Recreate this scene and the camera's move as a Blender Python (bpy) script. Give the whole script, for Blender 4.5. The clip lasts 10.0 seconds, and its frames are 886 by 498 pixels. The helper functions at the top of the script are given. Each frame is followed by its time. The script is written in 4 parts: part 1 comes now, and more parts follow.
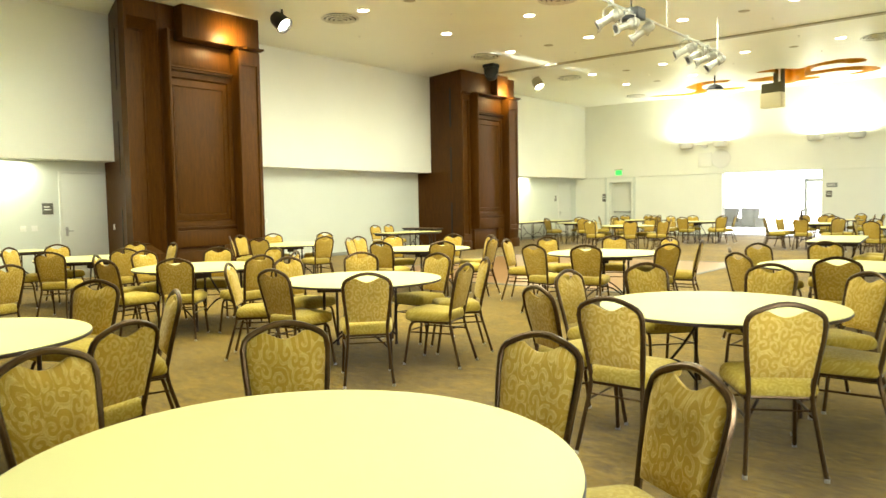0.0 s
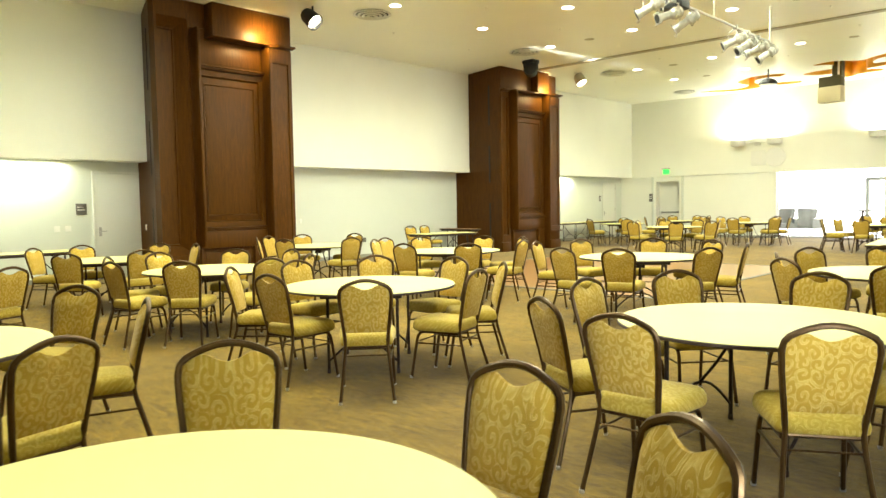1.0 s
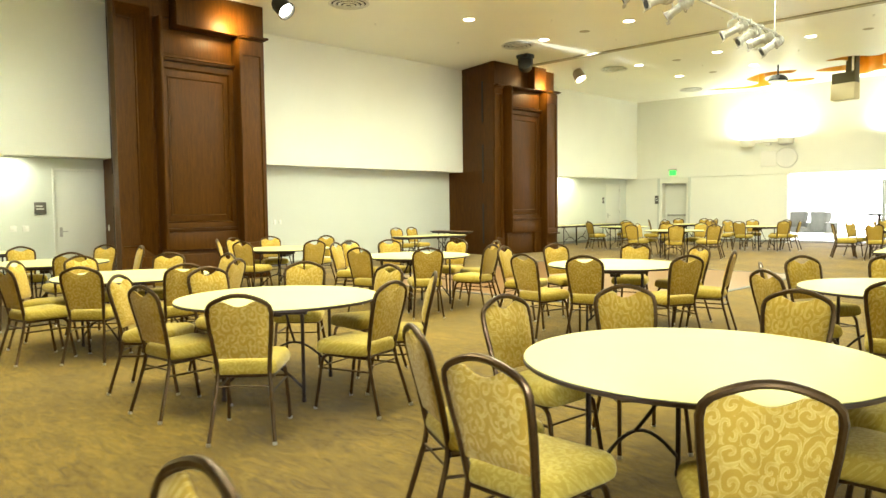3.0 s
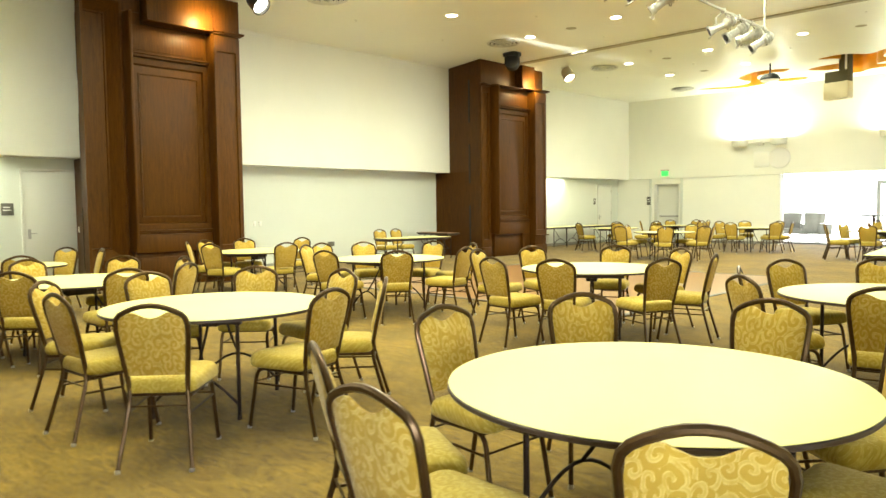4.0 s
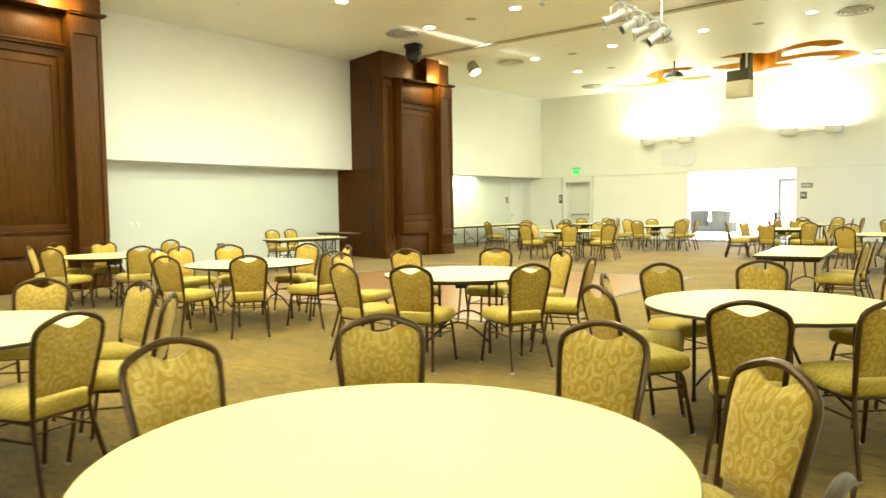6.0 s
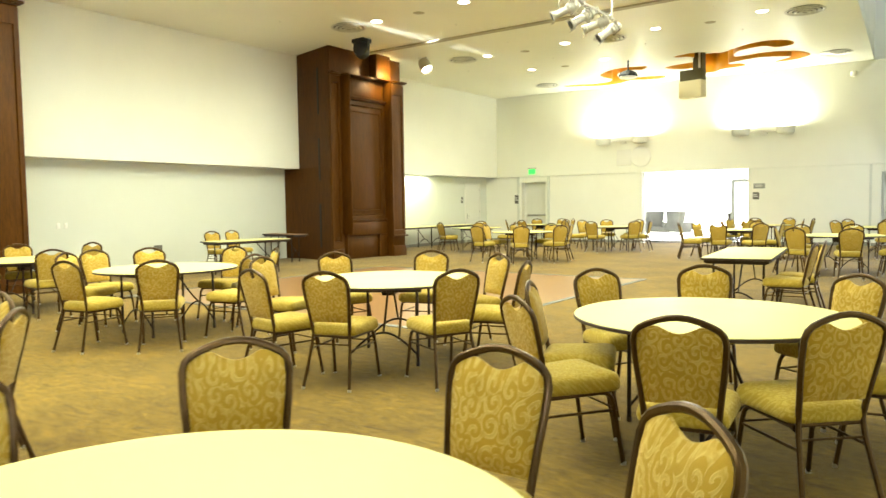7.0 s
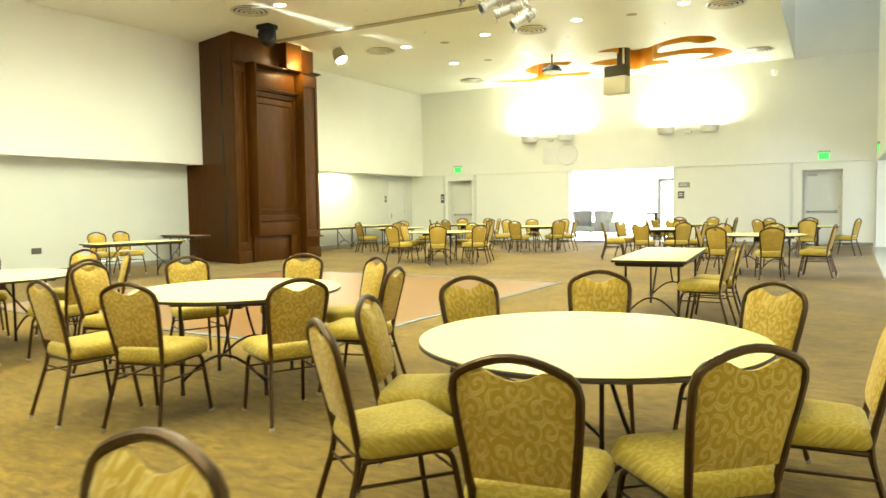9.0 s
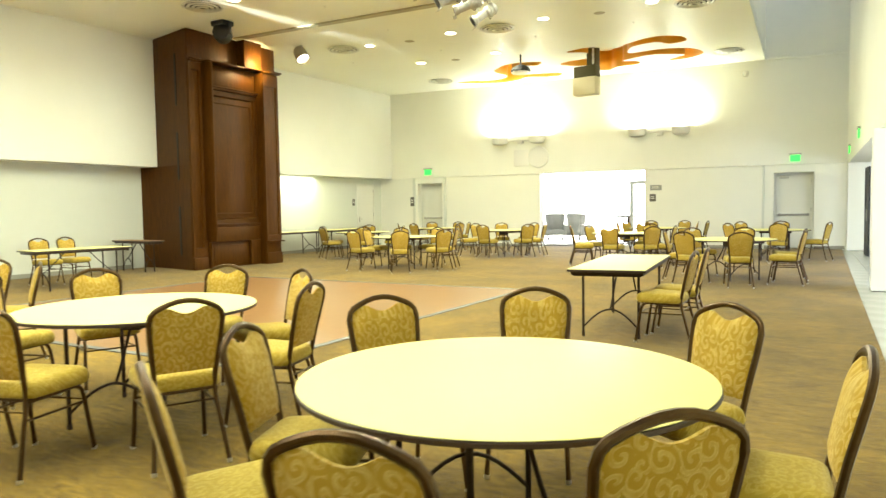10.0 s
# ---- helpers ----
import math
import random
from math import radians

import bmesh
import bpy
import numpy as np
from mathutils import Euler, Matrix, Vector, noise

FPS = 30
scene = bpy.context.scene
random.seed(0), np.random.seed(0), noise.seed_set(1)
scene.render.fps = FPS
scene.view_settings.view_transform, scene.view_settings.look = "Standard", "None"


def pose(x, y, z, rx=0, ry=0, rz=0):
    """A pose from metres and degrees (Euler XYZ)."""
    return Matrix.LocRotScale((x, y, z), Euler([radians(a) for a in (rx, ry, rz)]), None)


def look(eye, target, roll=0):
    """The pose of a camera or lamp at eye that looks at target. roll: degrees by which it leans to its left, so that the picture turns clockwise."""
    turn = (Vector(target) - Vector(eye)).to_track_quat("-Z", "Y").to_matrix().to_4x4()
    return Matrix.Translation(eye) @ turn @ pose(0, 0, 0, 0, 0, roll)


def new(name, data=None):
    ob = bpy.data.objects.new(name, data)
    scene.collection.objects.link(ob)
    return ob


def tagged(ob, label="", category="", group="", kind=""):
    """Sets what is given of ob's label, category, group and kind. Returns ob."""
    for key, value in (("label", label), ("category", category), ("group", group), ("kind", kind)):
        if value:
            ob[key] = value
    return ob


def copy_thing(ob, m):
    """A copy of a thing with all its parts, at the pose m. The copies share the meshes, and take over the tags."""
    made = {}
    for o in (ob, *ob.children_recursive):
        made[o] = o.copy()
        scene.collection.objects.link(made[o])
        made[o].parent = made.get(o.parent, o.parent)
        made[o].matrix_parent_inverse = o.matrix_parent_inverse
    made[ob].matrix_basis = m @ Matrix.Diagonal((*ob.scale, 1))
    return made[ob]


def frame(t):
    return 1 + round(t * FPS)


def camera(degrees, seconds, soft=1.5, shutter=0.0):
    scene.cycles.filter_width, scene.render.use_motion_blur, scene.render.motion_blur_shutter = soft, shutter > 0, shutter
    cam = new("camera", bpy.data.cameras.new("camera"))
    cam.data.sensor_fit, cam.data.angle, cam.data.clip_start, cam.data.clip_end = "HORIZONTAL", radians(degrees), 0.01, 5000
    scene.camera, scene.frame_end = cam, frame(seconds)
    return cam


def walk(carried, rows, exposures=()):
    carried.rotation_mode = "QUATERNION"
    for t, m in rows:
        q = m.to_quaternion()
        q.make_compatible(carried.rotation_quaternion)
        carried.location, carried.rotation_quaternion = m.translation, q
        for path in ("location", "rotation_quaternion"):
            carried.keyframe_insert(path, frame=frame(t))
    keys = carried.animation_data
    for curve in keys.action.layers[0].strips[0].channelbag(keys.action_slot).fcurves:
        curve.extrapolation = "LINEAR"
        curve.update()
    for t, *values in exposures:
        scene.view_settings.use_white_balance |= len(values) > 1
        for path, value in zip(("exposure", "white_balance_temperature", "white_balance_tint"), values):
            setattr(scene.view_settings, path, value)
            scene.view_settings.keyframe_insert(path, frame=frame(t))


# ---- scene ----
cam = camera(64.2, 10.0, shutter=0.5)
METRES, EYE, TILT, LEAN, TURN = 6.05, 1.46, 0.0, 0.0, 40.0
ROWS = [
    (0.0, 0.0, 0.0, 0.0, -0.06, -3.52, 1.02),
    (0.5, 0.0264, 0.042, 0.0003, 2.15, -3.44, 1.02),
    (1.0, 0.0523, 0.0855, -0.0003, 3.83, -3.44, 1.02),
    (1.5, 0.0848, 0.1301, -0.0014, 4.9, -3.27, 0.96),
    (2.0, 0.1124, 0.172, -0.0026, 5.22, -3.37, 0.83),
    (2.5, 0.1401, 0.213, -0.0033, 5.15, -3.33, 0.75),
    (4.0, 0.2165, 0.3274, -0.0056, 4.9, -3.19, 0.73),
    (4.5, 0.2431, 0.3632, -0.0062, 4.21, -3.14, 0.77),
    (5.0, 0.2723, 0.3971, -0.006, 2.55, -3.25, 0.86),
    (5.5, 0.3008, 0.4357, -0.0062, 0.88, -3.37, 0.87),
    (6.0, 0.3315, 0.4804, -0.0067, -0.88, -3.38, 0.87),
    (7.5, 0.419, 0.6095, -0.0096, -5.16, -3.41, 0.86),
    (8.0, 0.447, 0.6498, -0.0135, -6.47, -3.43, 0.91),
    (8.5, 0.478, 0.6884, -0.0157, -7.82, -3.47, 0.9),
    (9.0, 0.5077, 0.7276, -0.0157, -8.73, -3.43, 0.85),
    (9.5, 0.5422, 0.7694, -0.0113, -9.56, -3.25, 0.86),
    (10.0, 0.5828, 0.81, -0.0108, -10.39, -3.27, 0.92),
]
walk(cam, [(t, pose(0, 0, EYE, TILT, LEAN, TURN) @ pose(METRES * x, METRES * y, METRES * z, 90 + pitch, roll, yaw)) for t, x, y, z, yaw, pitch, roll in ROWS])

# ---- world, sun and large lights ----
world = bpy.data.worlds.new("sky")
world.use_nodes = True
scene.world = world
wn = world.node_tree.nodes
sky = wn.new("ShaderNodeTexSky")
sky.sky_type, sky.sun_disc, sky.sun_elevation, sky.sun_rotation = "NISHITA", False, radians(48), radians(120)
world.node_tree.links.new(sky.outputs[0], wn["Background"].inputs[0])
wn["Background"].inputs[1].default_value = 0.15

WARM = (0.93, 0.97, 0.74)
DAY = (0.88, 0.98, 1.18)
SKY = (0.86, 1.0, 0.98)


def lamp(name, kind, m, power, colour, size=0.2, size_y=0.0, spot=0.0, blend=0.6):
    data = bpy.data.lights.new(name, kind)
    data.energy, data.color = power, colour
    if kind == "AREA":
        data.shape, data.size = ("RECTANGLE", size) if size_y else ("DISK", size)
        if size_y:
            data.size_y = size_y
    else:
        data.shadow_soft_size = size
    if kind == "AREA" and spot:
        data.spread = radians(spot)
    elif spot:
        data.spot_size, data.spot_blend = radians(spot), blend
    ob = new(name, data)
    ob.matrix_world = m
    return ob


# added area lamps stand in for daylight from the lobby side and the skylight well
lamp("lobby_daylight_lamp", "AREA", look((3.4, -0.6, 1.3), (-1.5, 3.5, 0.9)), 3000, DAY, 6.5, 1.9)
lamp("skylight_light", "AREA", look((-0.9, 21.5, 8.8), (-2.6, 21.5, 5.0)), 400, SKY, 1.9, 15.0)
lamp("far_lobby_daylight_lamp", "AREA", look((4.2, 23.2, 1.2), (-2.0, 23.8, 1.3)), 380, DAY, 10.6, 1.9)
scene.view_settings.exposure = 0.36

# ---- materials ----


def material(name, rough=0.6, metal=0.0, spec=0.5):
    m = bpy.data.materials.new(name)
    m.use_nodes = True
    b = m.node_tree.nodes["Principled BSDF"]
    b.inputs["Roughness"].default_value, b.inputs["Metallic"].default_value = rough, metal
    b.inputs["Specular IOR Level"].default_value = spec
    return m, m.node_tree, b


def node(tree, kind, **values):
    n = tree.nodes.new(kind)
    for key, value in values.items():
        n.inputs[key.replace("_", " ")].default_value = value
    return n


def coords(tree, scale=(1, 1, 1), shift=False, space="Object"):
    tex = tree.nodes.new("ShaderNodeTexCoord")
    mapping = tree.nodes.new("ShaderNodeMapping")
    mapping.inputs["Scale"].default_value = scale
    tree.links.new(tex.outputs[space], mapping.inputs["Vector"])
    if shift:
        info = tree.nodes.new("ShaderNodeObjectInfo")
        add = tree.nodes.new("ShaderNodeVectorMath")
        add.operation = "MULTIPLY_ADD"
        add.inputs[1].default_value = (9.0, 7.0, 5.0)
        tree.links.new(info.outputs["Random"], add.inputs[0])
        tree.links.new(mapping.outputs[0], add.inputs[2])
        return add.outputs[0]
    return mapping.outputs[0]


def noise_tex(tree, vec, scale, detail=4.0, rough=0.55, distort=0.0):
    n = node(tree, "ShaderNodeTexNoise", Scale=scale, Detail=detail, Roughness=rough, Distortion=distort)
    tree.links.new(vec, n.inputs["Vector"])
    return n.outputs["Fac"]


def ramp(tree, fac, stops):
    r = tree.nodes.new("ShaderNodeValToRGB")
    while len(r.color_ramp.elements) < len(stops):
        r.color_ramp.elements.new(0.5)
    for e, (at, c) in zip(r.color_ramp.elements, stops):
        e.position, e.color = at, (*c, 1) if len(c) == 3 else c
    tree.links.new(fac, r.inputs["Fac"])
    return r.outputs["Color"]


def mix(tree, fac, a, b, mode="MIX"):
    n = tree.nodes.new("ShaderNodeMix")
    n.data_type, n.blend_type = "RGBA", mode
    for value, at in ((fac, 0), (a, 6), (b, 7)):
        if hasattr(value, "links"):
            tree.links.new(value, n.inputs[at])
        else:
            n.inputs[at].default_value = value if at == 0 else (*value, 1)
    return n.outputs[2]


def bump(tree, b, height, strength=0.3, distance=0.01):
    n = node(tree, "ShaderNodeBump", Strength=strength, Distance=distance)
    tree.links.new(height, n.inputs["Height"])
    tree.links.new(n.outputs[0], b.inputs["Normal"])


def paint(name, colour, rough=0.6, wobble=0.06, scale=3.0, grain=0.15, spec=0.4):
    """Rolled or sprayed paint: slow blotches and a fine orange-peel grain."""
    m, tree, b = material(name, rough, 0.0, spec)
    v = coords(tree)
    slow = noise_tex(tree, v, scale * 0.3, 5)
    dark = tuple(c * (1 - wobble) for c in colour)
    tree.links.new(ramp(tree, slow, [(0.3, dark), (0.7, colour)]), b.inputs["Base Color"])
    bump(tree, b, noise_tex(tree, v, 160, 2), grain, 0.003)
    return m


def metal(name, colour, rough=0.4, scratch=0.15):
    m, tree, b = material(name, rough, 0.75)
    v = coords(tree, shift=True)
    n = noise_tex(tree, v, 30, 5)
    tree.links.new(ramp(tree, n, [(0.3, tuple(c * (1 - scratch) for c in colour)), (0.75, tuple(c * (1 + scratch) for c in colour))]), b.inputs["Base Color"])
    r = tree.nodes.new("ShaderNodeMapRange")
    r.inputs["To Min"].default_value, r.inputs["To Max"].default_value = rough * 0.8, rough * 1.3
    tree.links.new(noise_tex(tree, v, 12, 3), r.inputs["Value"])
    tree.links.new(r.outputs[0], b.inputs["Roughness"])
    return m


def maths(tree, kind, a, b=None, c=None):
    n = tree.nodes.new("ShaderNodeMath")
    n.operation = kind
    for k, value in enumerate((a, b, c)):
        if hasattr(value, "links"):
            tree.links.new(value, n.inputs[k])
        elif value is not None:
            n.inputs[k].default_value = value
    return n.outputs[0]


def damask(name, ground, figure, cell=18.0):
    """Woven upholstery with bold raised scrolls, each curl round its own centre."""
    m, tree, b = material(name, 0.85, 0.0, 0.2)
    b.inputs["Sheen Weight"].default_value = 0.25
    b.inputs["Sheen Roughness"].default_value = 0.4
    b.inputs["Sheen Tint"].default_value = (1.0, 0.93, 0.70, 1)
    v = coords(tree, shift=True)
    sep = tree.nodes.new("ShaderNodeSeparateXYZ")
    tree.links.new(v, sep.inputs[0])
    flat = tree.nodes.new("ShaderNodeCombineXYZ")
    tree.links.new(sep.outputs["X"], flat.inputs[0])
    tree.links.new(maths(tree, "ADD", sep.outputs["Y"], sep.outputs["Z"]), flat.inputs[1])
    wob = node(tree, "ShaderNodeTexNoise", Scale=14.0, Detail=2.0)
    tree.links.new(flat.outputs[0], wob.inputs["Vector"])
    off = tree.nodes.new("ShaderNodeVectorMath")
    off.operation = "MULTIPLY_ADD"
    off.inputs[1].default_value = (0.035, 0.035, 0.0)
    tree.links.new(wob.outputs["Color"], off.inputs[0])
    tree.links.new(flat.outputs[0], off.inputs[2])
    cells = node(tree, "ShaderNodeTexVoronoi", Scale=cell, Randomness=0.8)
    cells.voronoi_dimensions = "2D"
    tree.links.new(off.outputs[0], cells.inputs["Vector"])
    diff = tree.nodes.new("ShaderNodeVectorMath")
    diff.operation = "SUBTRACT"
    tree.links.new(off.outputs[0], diff.inputs[0])
    tree.links.new(cells.outputs["Position"], diff.inputs[1])
    arm = tree.nodes.new("ShaderNodeSeparateXYZ")
    tree.links.new(diff.outputs[0], arm.inputs[0])
    tint = tree.nodes.new("ShaderNodeSeparateXYZ")
    tree.links.new(cells.outputs["Color"], tint.inputs[0])
    hand = maths(tree, "MULTIPLY_ADD", maths(tree, "GREATER_THAN", tint.outputs[0], 0.5), 2.0, -1.0)
    angle = maths(tree, "MULTIPLY", maths(tree, "ARCTAN2", arm.outputs[1], arm.outputs[0]), hand)
    phase = maths(tree, "MULTIPLY_ADD", tint.outputs[1], 6.28, angle)
    wave = maths(tree, "SINE", maths(tree, "MULTIPLY_ADD", cells.outputs["Distance"], 12.5, phase))
    mask = ramp(tree, wave, [(0.0, (0, 0, 0)), (0.22, (0.75, 0.75, 0.75)), (0.55, (1, 1, 1)), (0.97, (0.55, 0.55, 0.55))])
    mask = mix(tree, 1.0, mask, ramp(tree, noise_tex(tree, v, 40, 3), [(0.34, (0.35, 0.35, 0.35)), (0.56, (1, 1, 1))]), "MULTIPLY")
    base = mix(tree, mask, ground, figure)
    worn = ramp(tree, noise_tex(tree, v, 9, 4), [(0.25, (0.82, 0.82, 0.8)), (0.75, (1, 1, 1))])
    tree.links.new(mix(tree, 1.0, base, worn, "MULTIPLY"), b.inputs["Base Color"])
    bump(tree, b, maths(tree, "MULTIPLY_ADD", noise_tex(tree, v, 420, 2), 0.5, mask), 0.45, 0.003)
    return m


def timber(name, dark, light, scale=(9, 9, 0.8), rough=0.38, shift=True):
    m, tree, b = material(name, rough, 0.0, 0.14)
    v = coords(tree, scale, shift)
    g = noise_tex(tree, v, 3.0, 8, 0.65, 1.2)
    fine = noise_tex(tree, v, 22.0, 3)
    base = ramp(tree, g, [(0.3, dark), (0.7, light)])
    tree.links.new(mix(tree, 0.25, base, ramp(tree, fine, [(0.35, dark), (0.65, light)])), b.inputs["Base Color"])
    bump(tree, b, fine, 0.08, 0.002)
    return m


def glow(name, colour, strength):
    m, tree, b = material(name, 0.5)
    b.inputs["Base Color"].default_value = (*colour, 1)
    b.inputs["Emission Color"].default_value = (*colour, 1)
    b.inputs["Emission Strength"].default_value = strength
    return m


def carpet_material():
    """Brown carpet with long swept streaks in two directions."""
    m, tree, b = material("carpet", 0.95, 0.0, 0.15)
    b.inputs["Sheen Weight"].default_value = 0.15
    v = coords(tree)
    one = node(tree, "ShaderNodeMapping")
    one.inputs["Rotation"].default_value, one.inputs["Scale"].default_value = (0, 0, radians(38)), (3.0, 10.0, 1)
    two = node(tree, "ShaderNodeMapping")
    two.inputs["Rotation"].default_value, two.inputs["Scale"].default_value = (0, 0, radians(-40)), (2.8, 9.5, 1)
    for n in (one, two):
        tree.links.new(v, n.inputs["Vector"])
    a = noise_tex(tree, one.outputs[0], 1.7, 7, 0.7, 1.6)
    c = noise_tex(tree, two.outputs[0], 1.6, 7, 0.7, 1.6)
    where = ramp(tree, noise_tex(tree, v, 1.7, 2, 0.5, 0.6), [(0.46, (0, 0, 0)), (0.54, (1, 1, 1))])
    streak = mix(tree, where, a, c)
    base = ramp(tree, streak, [(0.31, (0.092, 0.051, 0.005)), (0.48, (0.184, 0.111, 0.008)), (0.68, (0.300, 0.189, 0.016))])
    # broad random darkening puts mottled floor shadow into the carpet colour
    shade_mottle = ramp(tree, noise_tex(tree, v, 0.9, 6, 0.65), [(0.34, (0.62, 0.60, 0.56)), (0.62, (1, 1, 1))])
    tree.links.new(mix(tree, 1.0, base, shade_mottle, "MULTIPLY"), b.inputs["Base Color"])
    bump(tree, b, noise_tex(tree, v, 350, 2), 0.6, 0.004)
    return m


M_CARPET = carpet_material()
M_FABRIC = damask("gold_damask", (0.430, 0.275, 0.032), (0.610, 0.445, 0.128))
M_SEAT = damask("gold_seat_damask", (0.40, 0.285, 0.036), (0.53, 0.405, 0.085))
M_FRAME = metal("bronze_tube", (0.074, 0.041, 0.014), 0.33)
M_GLIDE = metal("glide_chrome", (0.6, 0.58, 0.55), 0.3)
M_LEG = metal("table_leg_paint", (0.040, 0.028, 0.022), 0.42)
M_TOP = paint("table_laminate", (0.72, 0.67, 0.26), 0.5, 0.03, 2.0, 0.03)
M_EDGE = paint("table_edge_vinyl", (0.050, 0.030, 0.022), 0.45, 0.2, 8.0, 0.05)
M_PLY = timber("table_underside", (0.10, 0.055, 0.028), (0.17, 0.10, 0.05), (6, 6, 6), 0.7)
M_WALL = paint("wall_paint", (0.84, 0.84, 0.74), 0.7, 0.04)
# darker copy of the wall paint: the overhang's shade is put into this colour
M_WALL_SHADED = paint("wall_paint_shaded", (0.66, 0.68, 0.60), 0.6, 0.04)
M_CEIL = paint("ceiling_paint", (0.90, 0.90, 0.81), 0.42, 0.05, 1.0, 0.05)
M_WHITE = paint("white_enamel", (0.80, 0.79, 0.73), 0.45, 0.05)
M_DOOR = paint("door_paint", (0.74, 0.74, 0.66), 0.5, 0.04)
M_WOOD = timber("cherry_panelling", (0.032, 0.0105, 0.0009), (0.100, 0.0370, 0.0030), (8, 8, 0.7), 0.45)
M_SLOT = paint("slot_black", (0.012, 0.011, 0.010), 0.6, 0.1)
M_BLACK = paint("black_housing", (0.012, 0.012, 0.012), 0.5, 0.2, 9.0)
M_VENT = metal("vent_aluminium", (0.72, 0.71, 0.66), 0.4)
M_SILVER = metal("brushed_nickel", (0.45, 0.44, 0.40), 0.35)
M_GREYMETAL = metal("rig_paint", (0.46, 0.45, 0.41), 0.5)
M_ORANGE = paint("orange_paint", (0.72, 0.31, 0.010), 0.5, 0.10)
M_TRACK = paint("track_paint", (0.42, 0.38, 0.26), 0.5, 0.1)
M_PARQUET = timber("dance_floor_oak", (0.19, 0.100, 0.040), (0.27, 0.150, 0.060), (1.2, 9, 1), 0.3)
M_STRIP = metal("aluminium_edge", (0.20, 0.20, 0.19), 0.6)
M_TILE = paint("stone_tile", (0.46, 0.46, 0.40), 0.25, 0.18, 6.0, 0.05)
M_GROUT = paint("grout", (0.25, 0.24, 0.20), 0.85, 0.2)
M_GREYFAB = paint("grey_upholstery", (0.30, 0.30, 0.28), 0.9, 0.25, 9.0, 0.6)
M_HALF = timber("folding_top_ply", (0.24, 0.13, 0.06), (0.36, 0.21, 0.10), (2, 9, 2), 0.5)
M_LENS = glow("lamp_lens", (1.0, 0.93, 0.72), 12.0)
M_EXIT = glow("exit_green", (0.04, 0.9, 0.10), 1.1)
M_DAYLIGHT = glow("daylight_board", (1.0, 0.99, 0.94), 9.0)
M_BOUNCE_CUT = paint("dark_bounce_cut", (0.10, 0.07, 0.045), 0.85, 0.3, 6.0)
M_SIGN = paint("sign_plastic", (0.13, 0.12, 0.10), 0.5, 0.1)
M_GREYSIGN = paint("sign_grey", (0.32, 0.33, 0.30), 0.5, 0.1)
M_BASE = paint("base_rubber", (0.30, 0.29, 0.24), 0.55, 0.1)
M_OLIVE = paint("olive_lift_paint", (0.075, 0.062, 0.018), 0.6, 0.1)
M_TAN = paint("tan_panel", (0.66, 0.58, 0.36), 0.5, 0.08)

# ---- mesh helpers ----


def link_mesh(name, bm, mat, smooth=True):
    bmesh.ops.recalc_face_normals(bm, faces=bm.faces)
    me = bpy.data.meshes.new(name)
    bm.to_mesh(me)
    bm.free()
    if mat:
        me.materials.append(mat)
    if smooth:
        me.shade_smooth()
        me.set_sharp_from_angle(angle=radians(38))
    return new(name, me)


def part(name, bm, mat, parent, label=""):
    ob = link_mesh(name, bm, mat)
    ob.parent = parent
    return tagged(ob, label)


def thing(name, label, category, group="", m=None, kind=""):
    ob = new(name)
    ob.empty_display_size = 0.1
    if m:
        ob.matrix_basis = m
    return tagged(ob, label, category, group, kind)


def box(bm, x0, x1, y0, y1, z0, z1, bevel=0.0, segs=2, m=None):
    made = bmesh.ops.create_cube(bm, size=1.0)
    vs = made["verts"]
    bmesh.ops.scale(bm, vec=(x1 - x0, y1 - y0, z1 - z0), verts=vs)
    bmesh.ops.translate(bm, vec=((x0 + x1) / 2, (y0 + y1) / 2, (z0 + z1) / 2), verts=vs)
    if bevel:
        edges = list({e for v in vs for e in v.link_edges})
        vs = bmesh.ops.bevel(bm, geom=edges, offset=bevel, segments=segs, affect="EDGES", profile=0.5)["verts"]
    if m:
        bmesh.ops.transform(bm, matrix=m, verts=vs)
    return bm


def boxes(*specs, bevel=0.004):
    bm = bmesh.new()
    for s in specs:
        box(bm, *s, bevel=bevel)
    return bm


def prism(bm, outline, z0, z1):
    """A straight block over a plan outline."""
    low = [bm.verts.new((x, y, z0)) for x, y in outline]
    high = [bm.verts.new((x, y, z1)) for x, y in outline]
    bm.faces.new(low[::-1]), bm.faces.new(high)
    for i in range(len(low)):
        j = (i + 1) % len(low)
        bm.faces.new((low[i], low[j], high[j], high[i]))
    return bm


def rounded(points, radius, steps=4):
    """A polyline with its inner corners rounded."""
    pts = [Vector(p) for p in points]
    out = [pts[0]]
    for a, b, c in zip(pts, pts[1:], pts[2:]):
        u, w = (a - b), (c - b)
        r = min(radius, u.length * 0.45, w.length * 0.45)
        p, q = b + u.normalized() * r, b + w.normalized() * r
        for i in range(steps + 1):
            t = i / steps
            out.append(p * (1 - t) ** 2 + b * 2 * t * (1 - t) + q * t * t)
    return out + [pts[-1]]


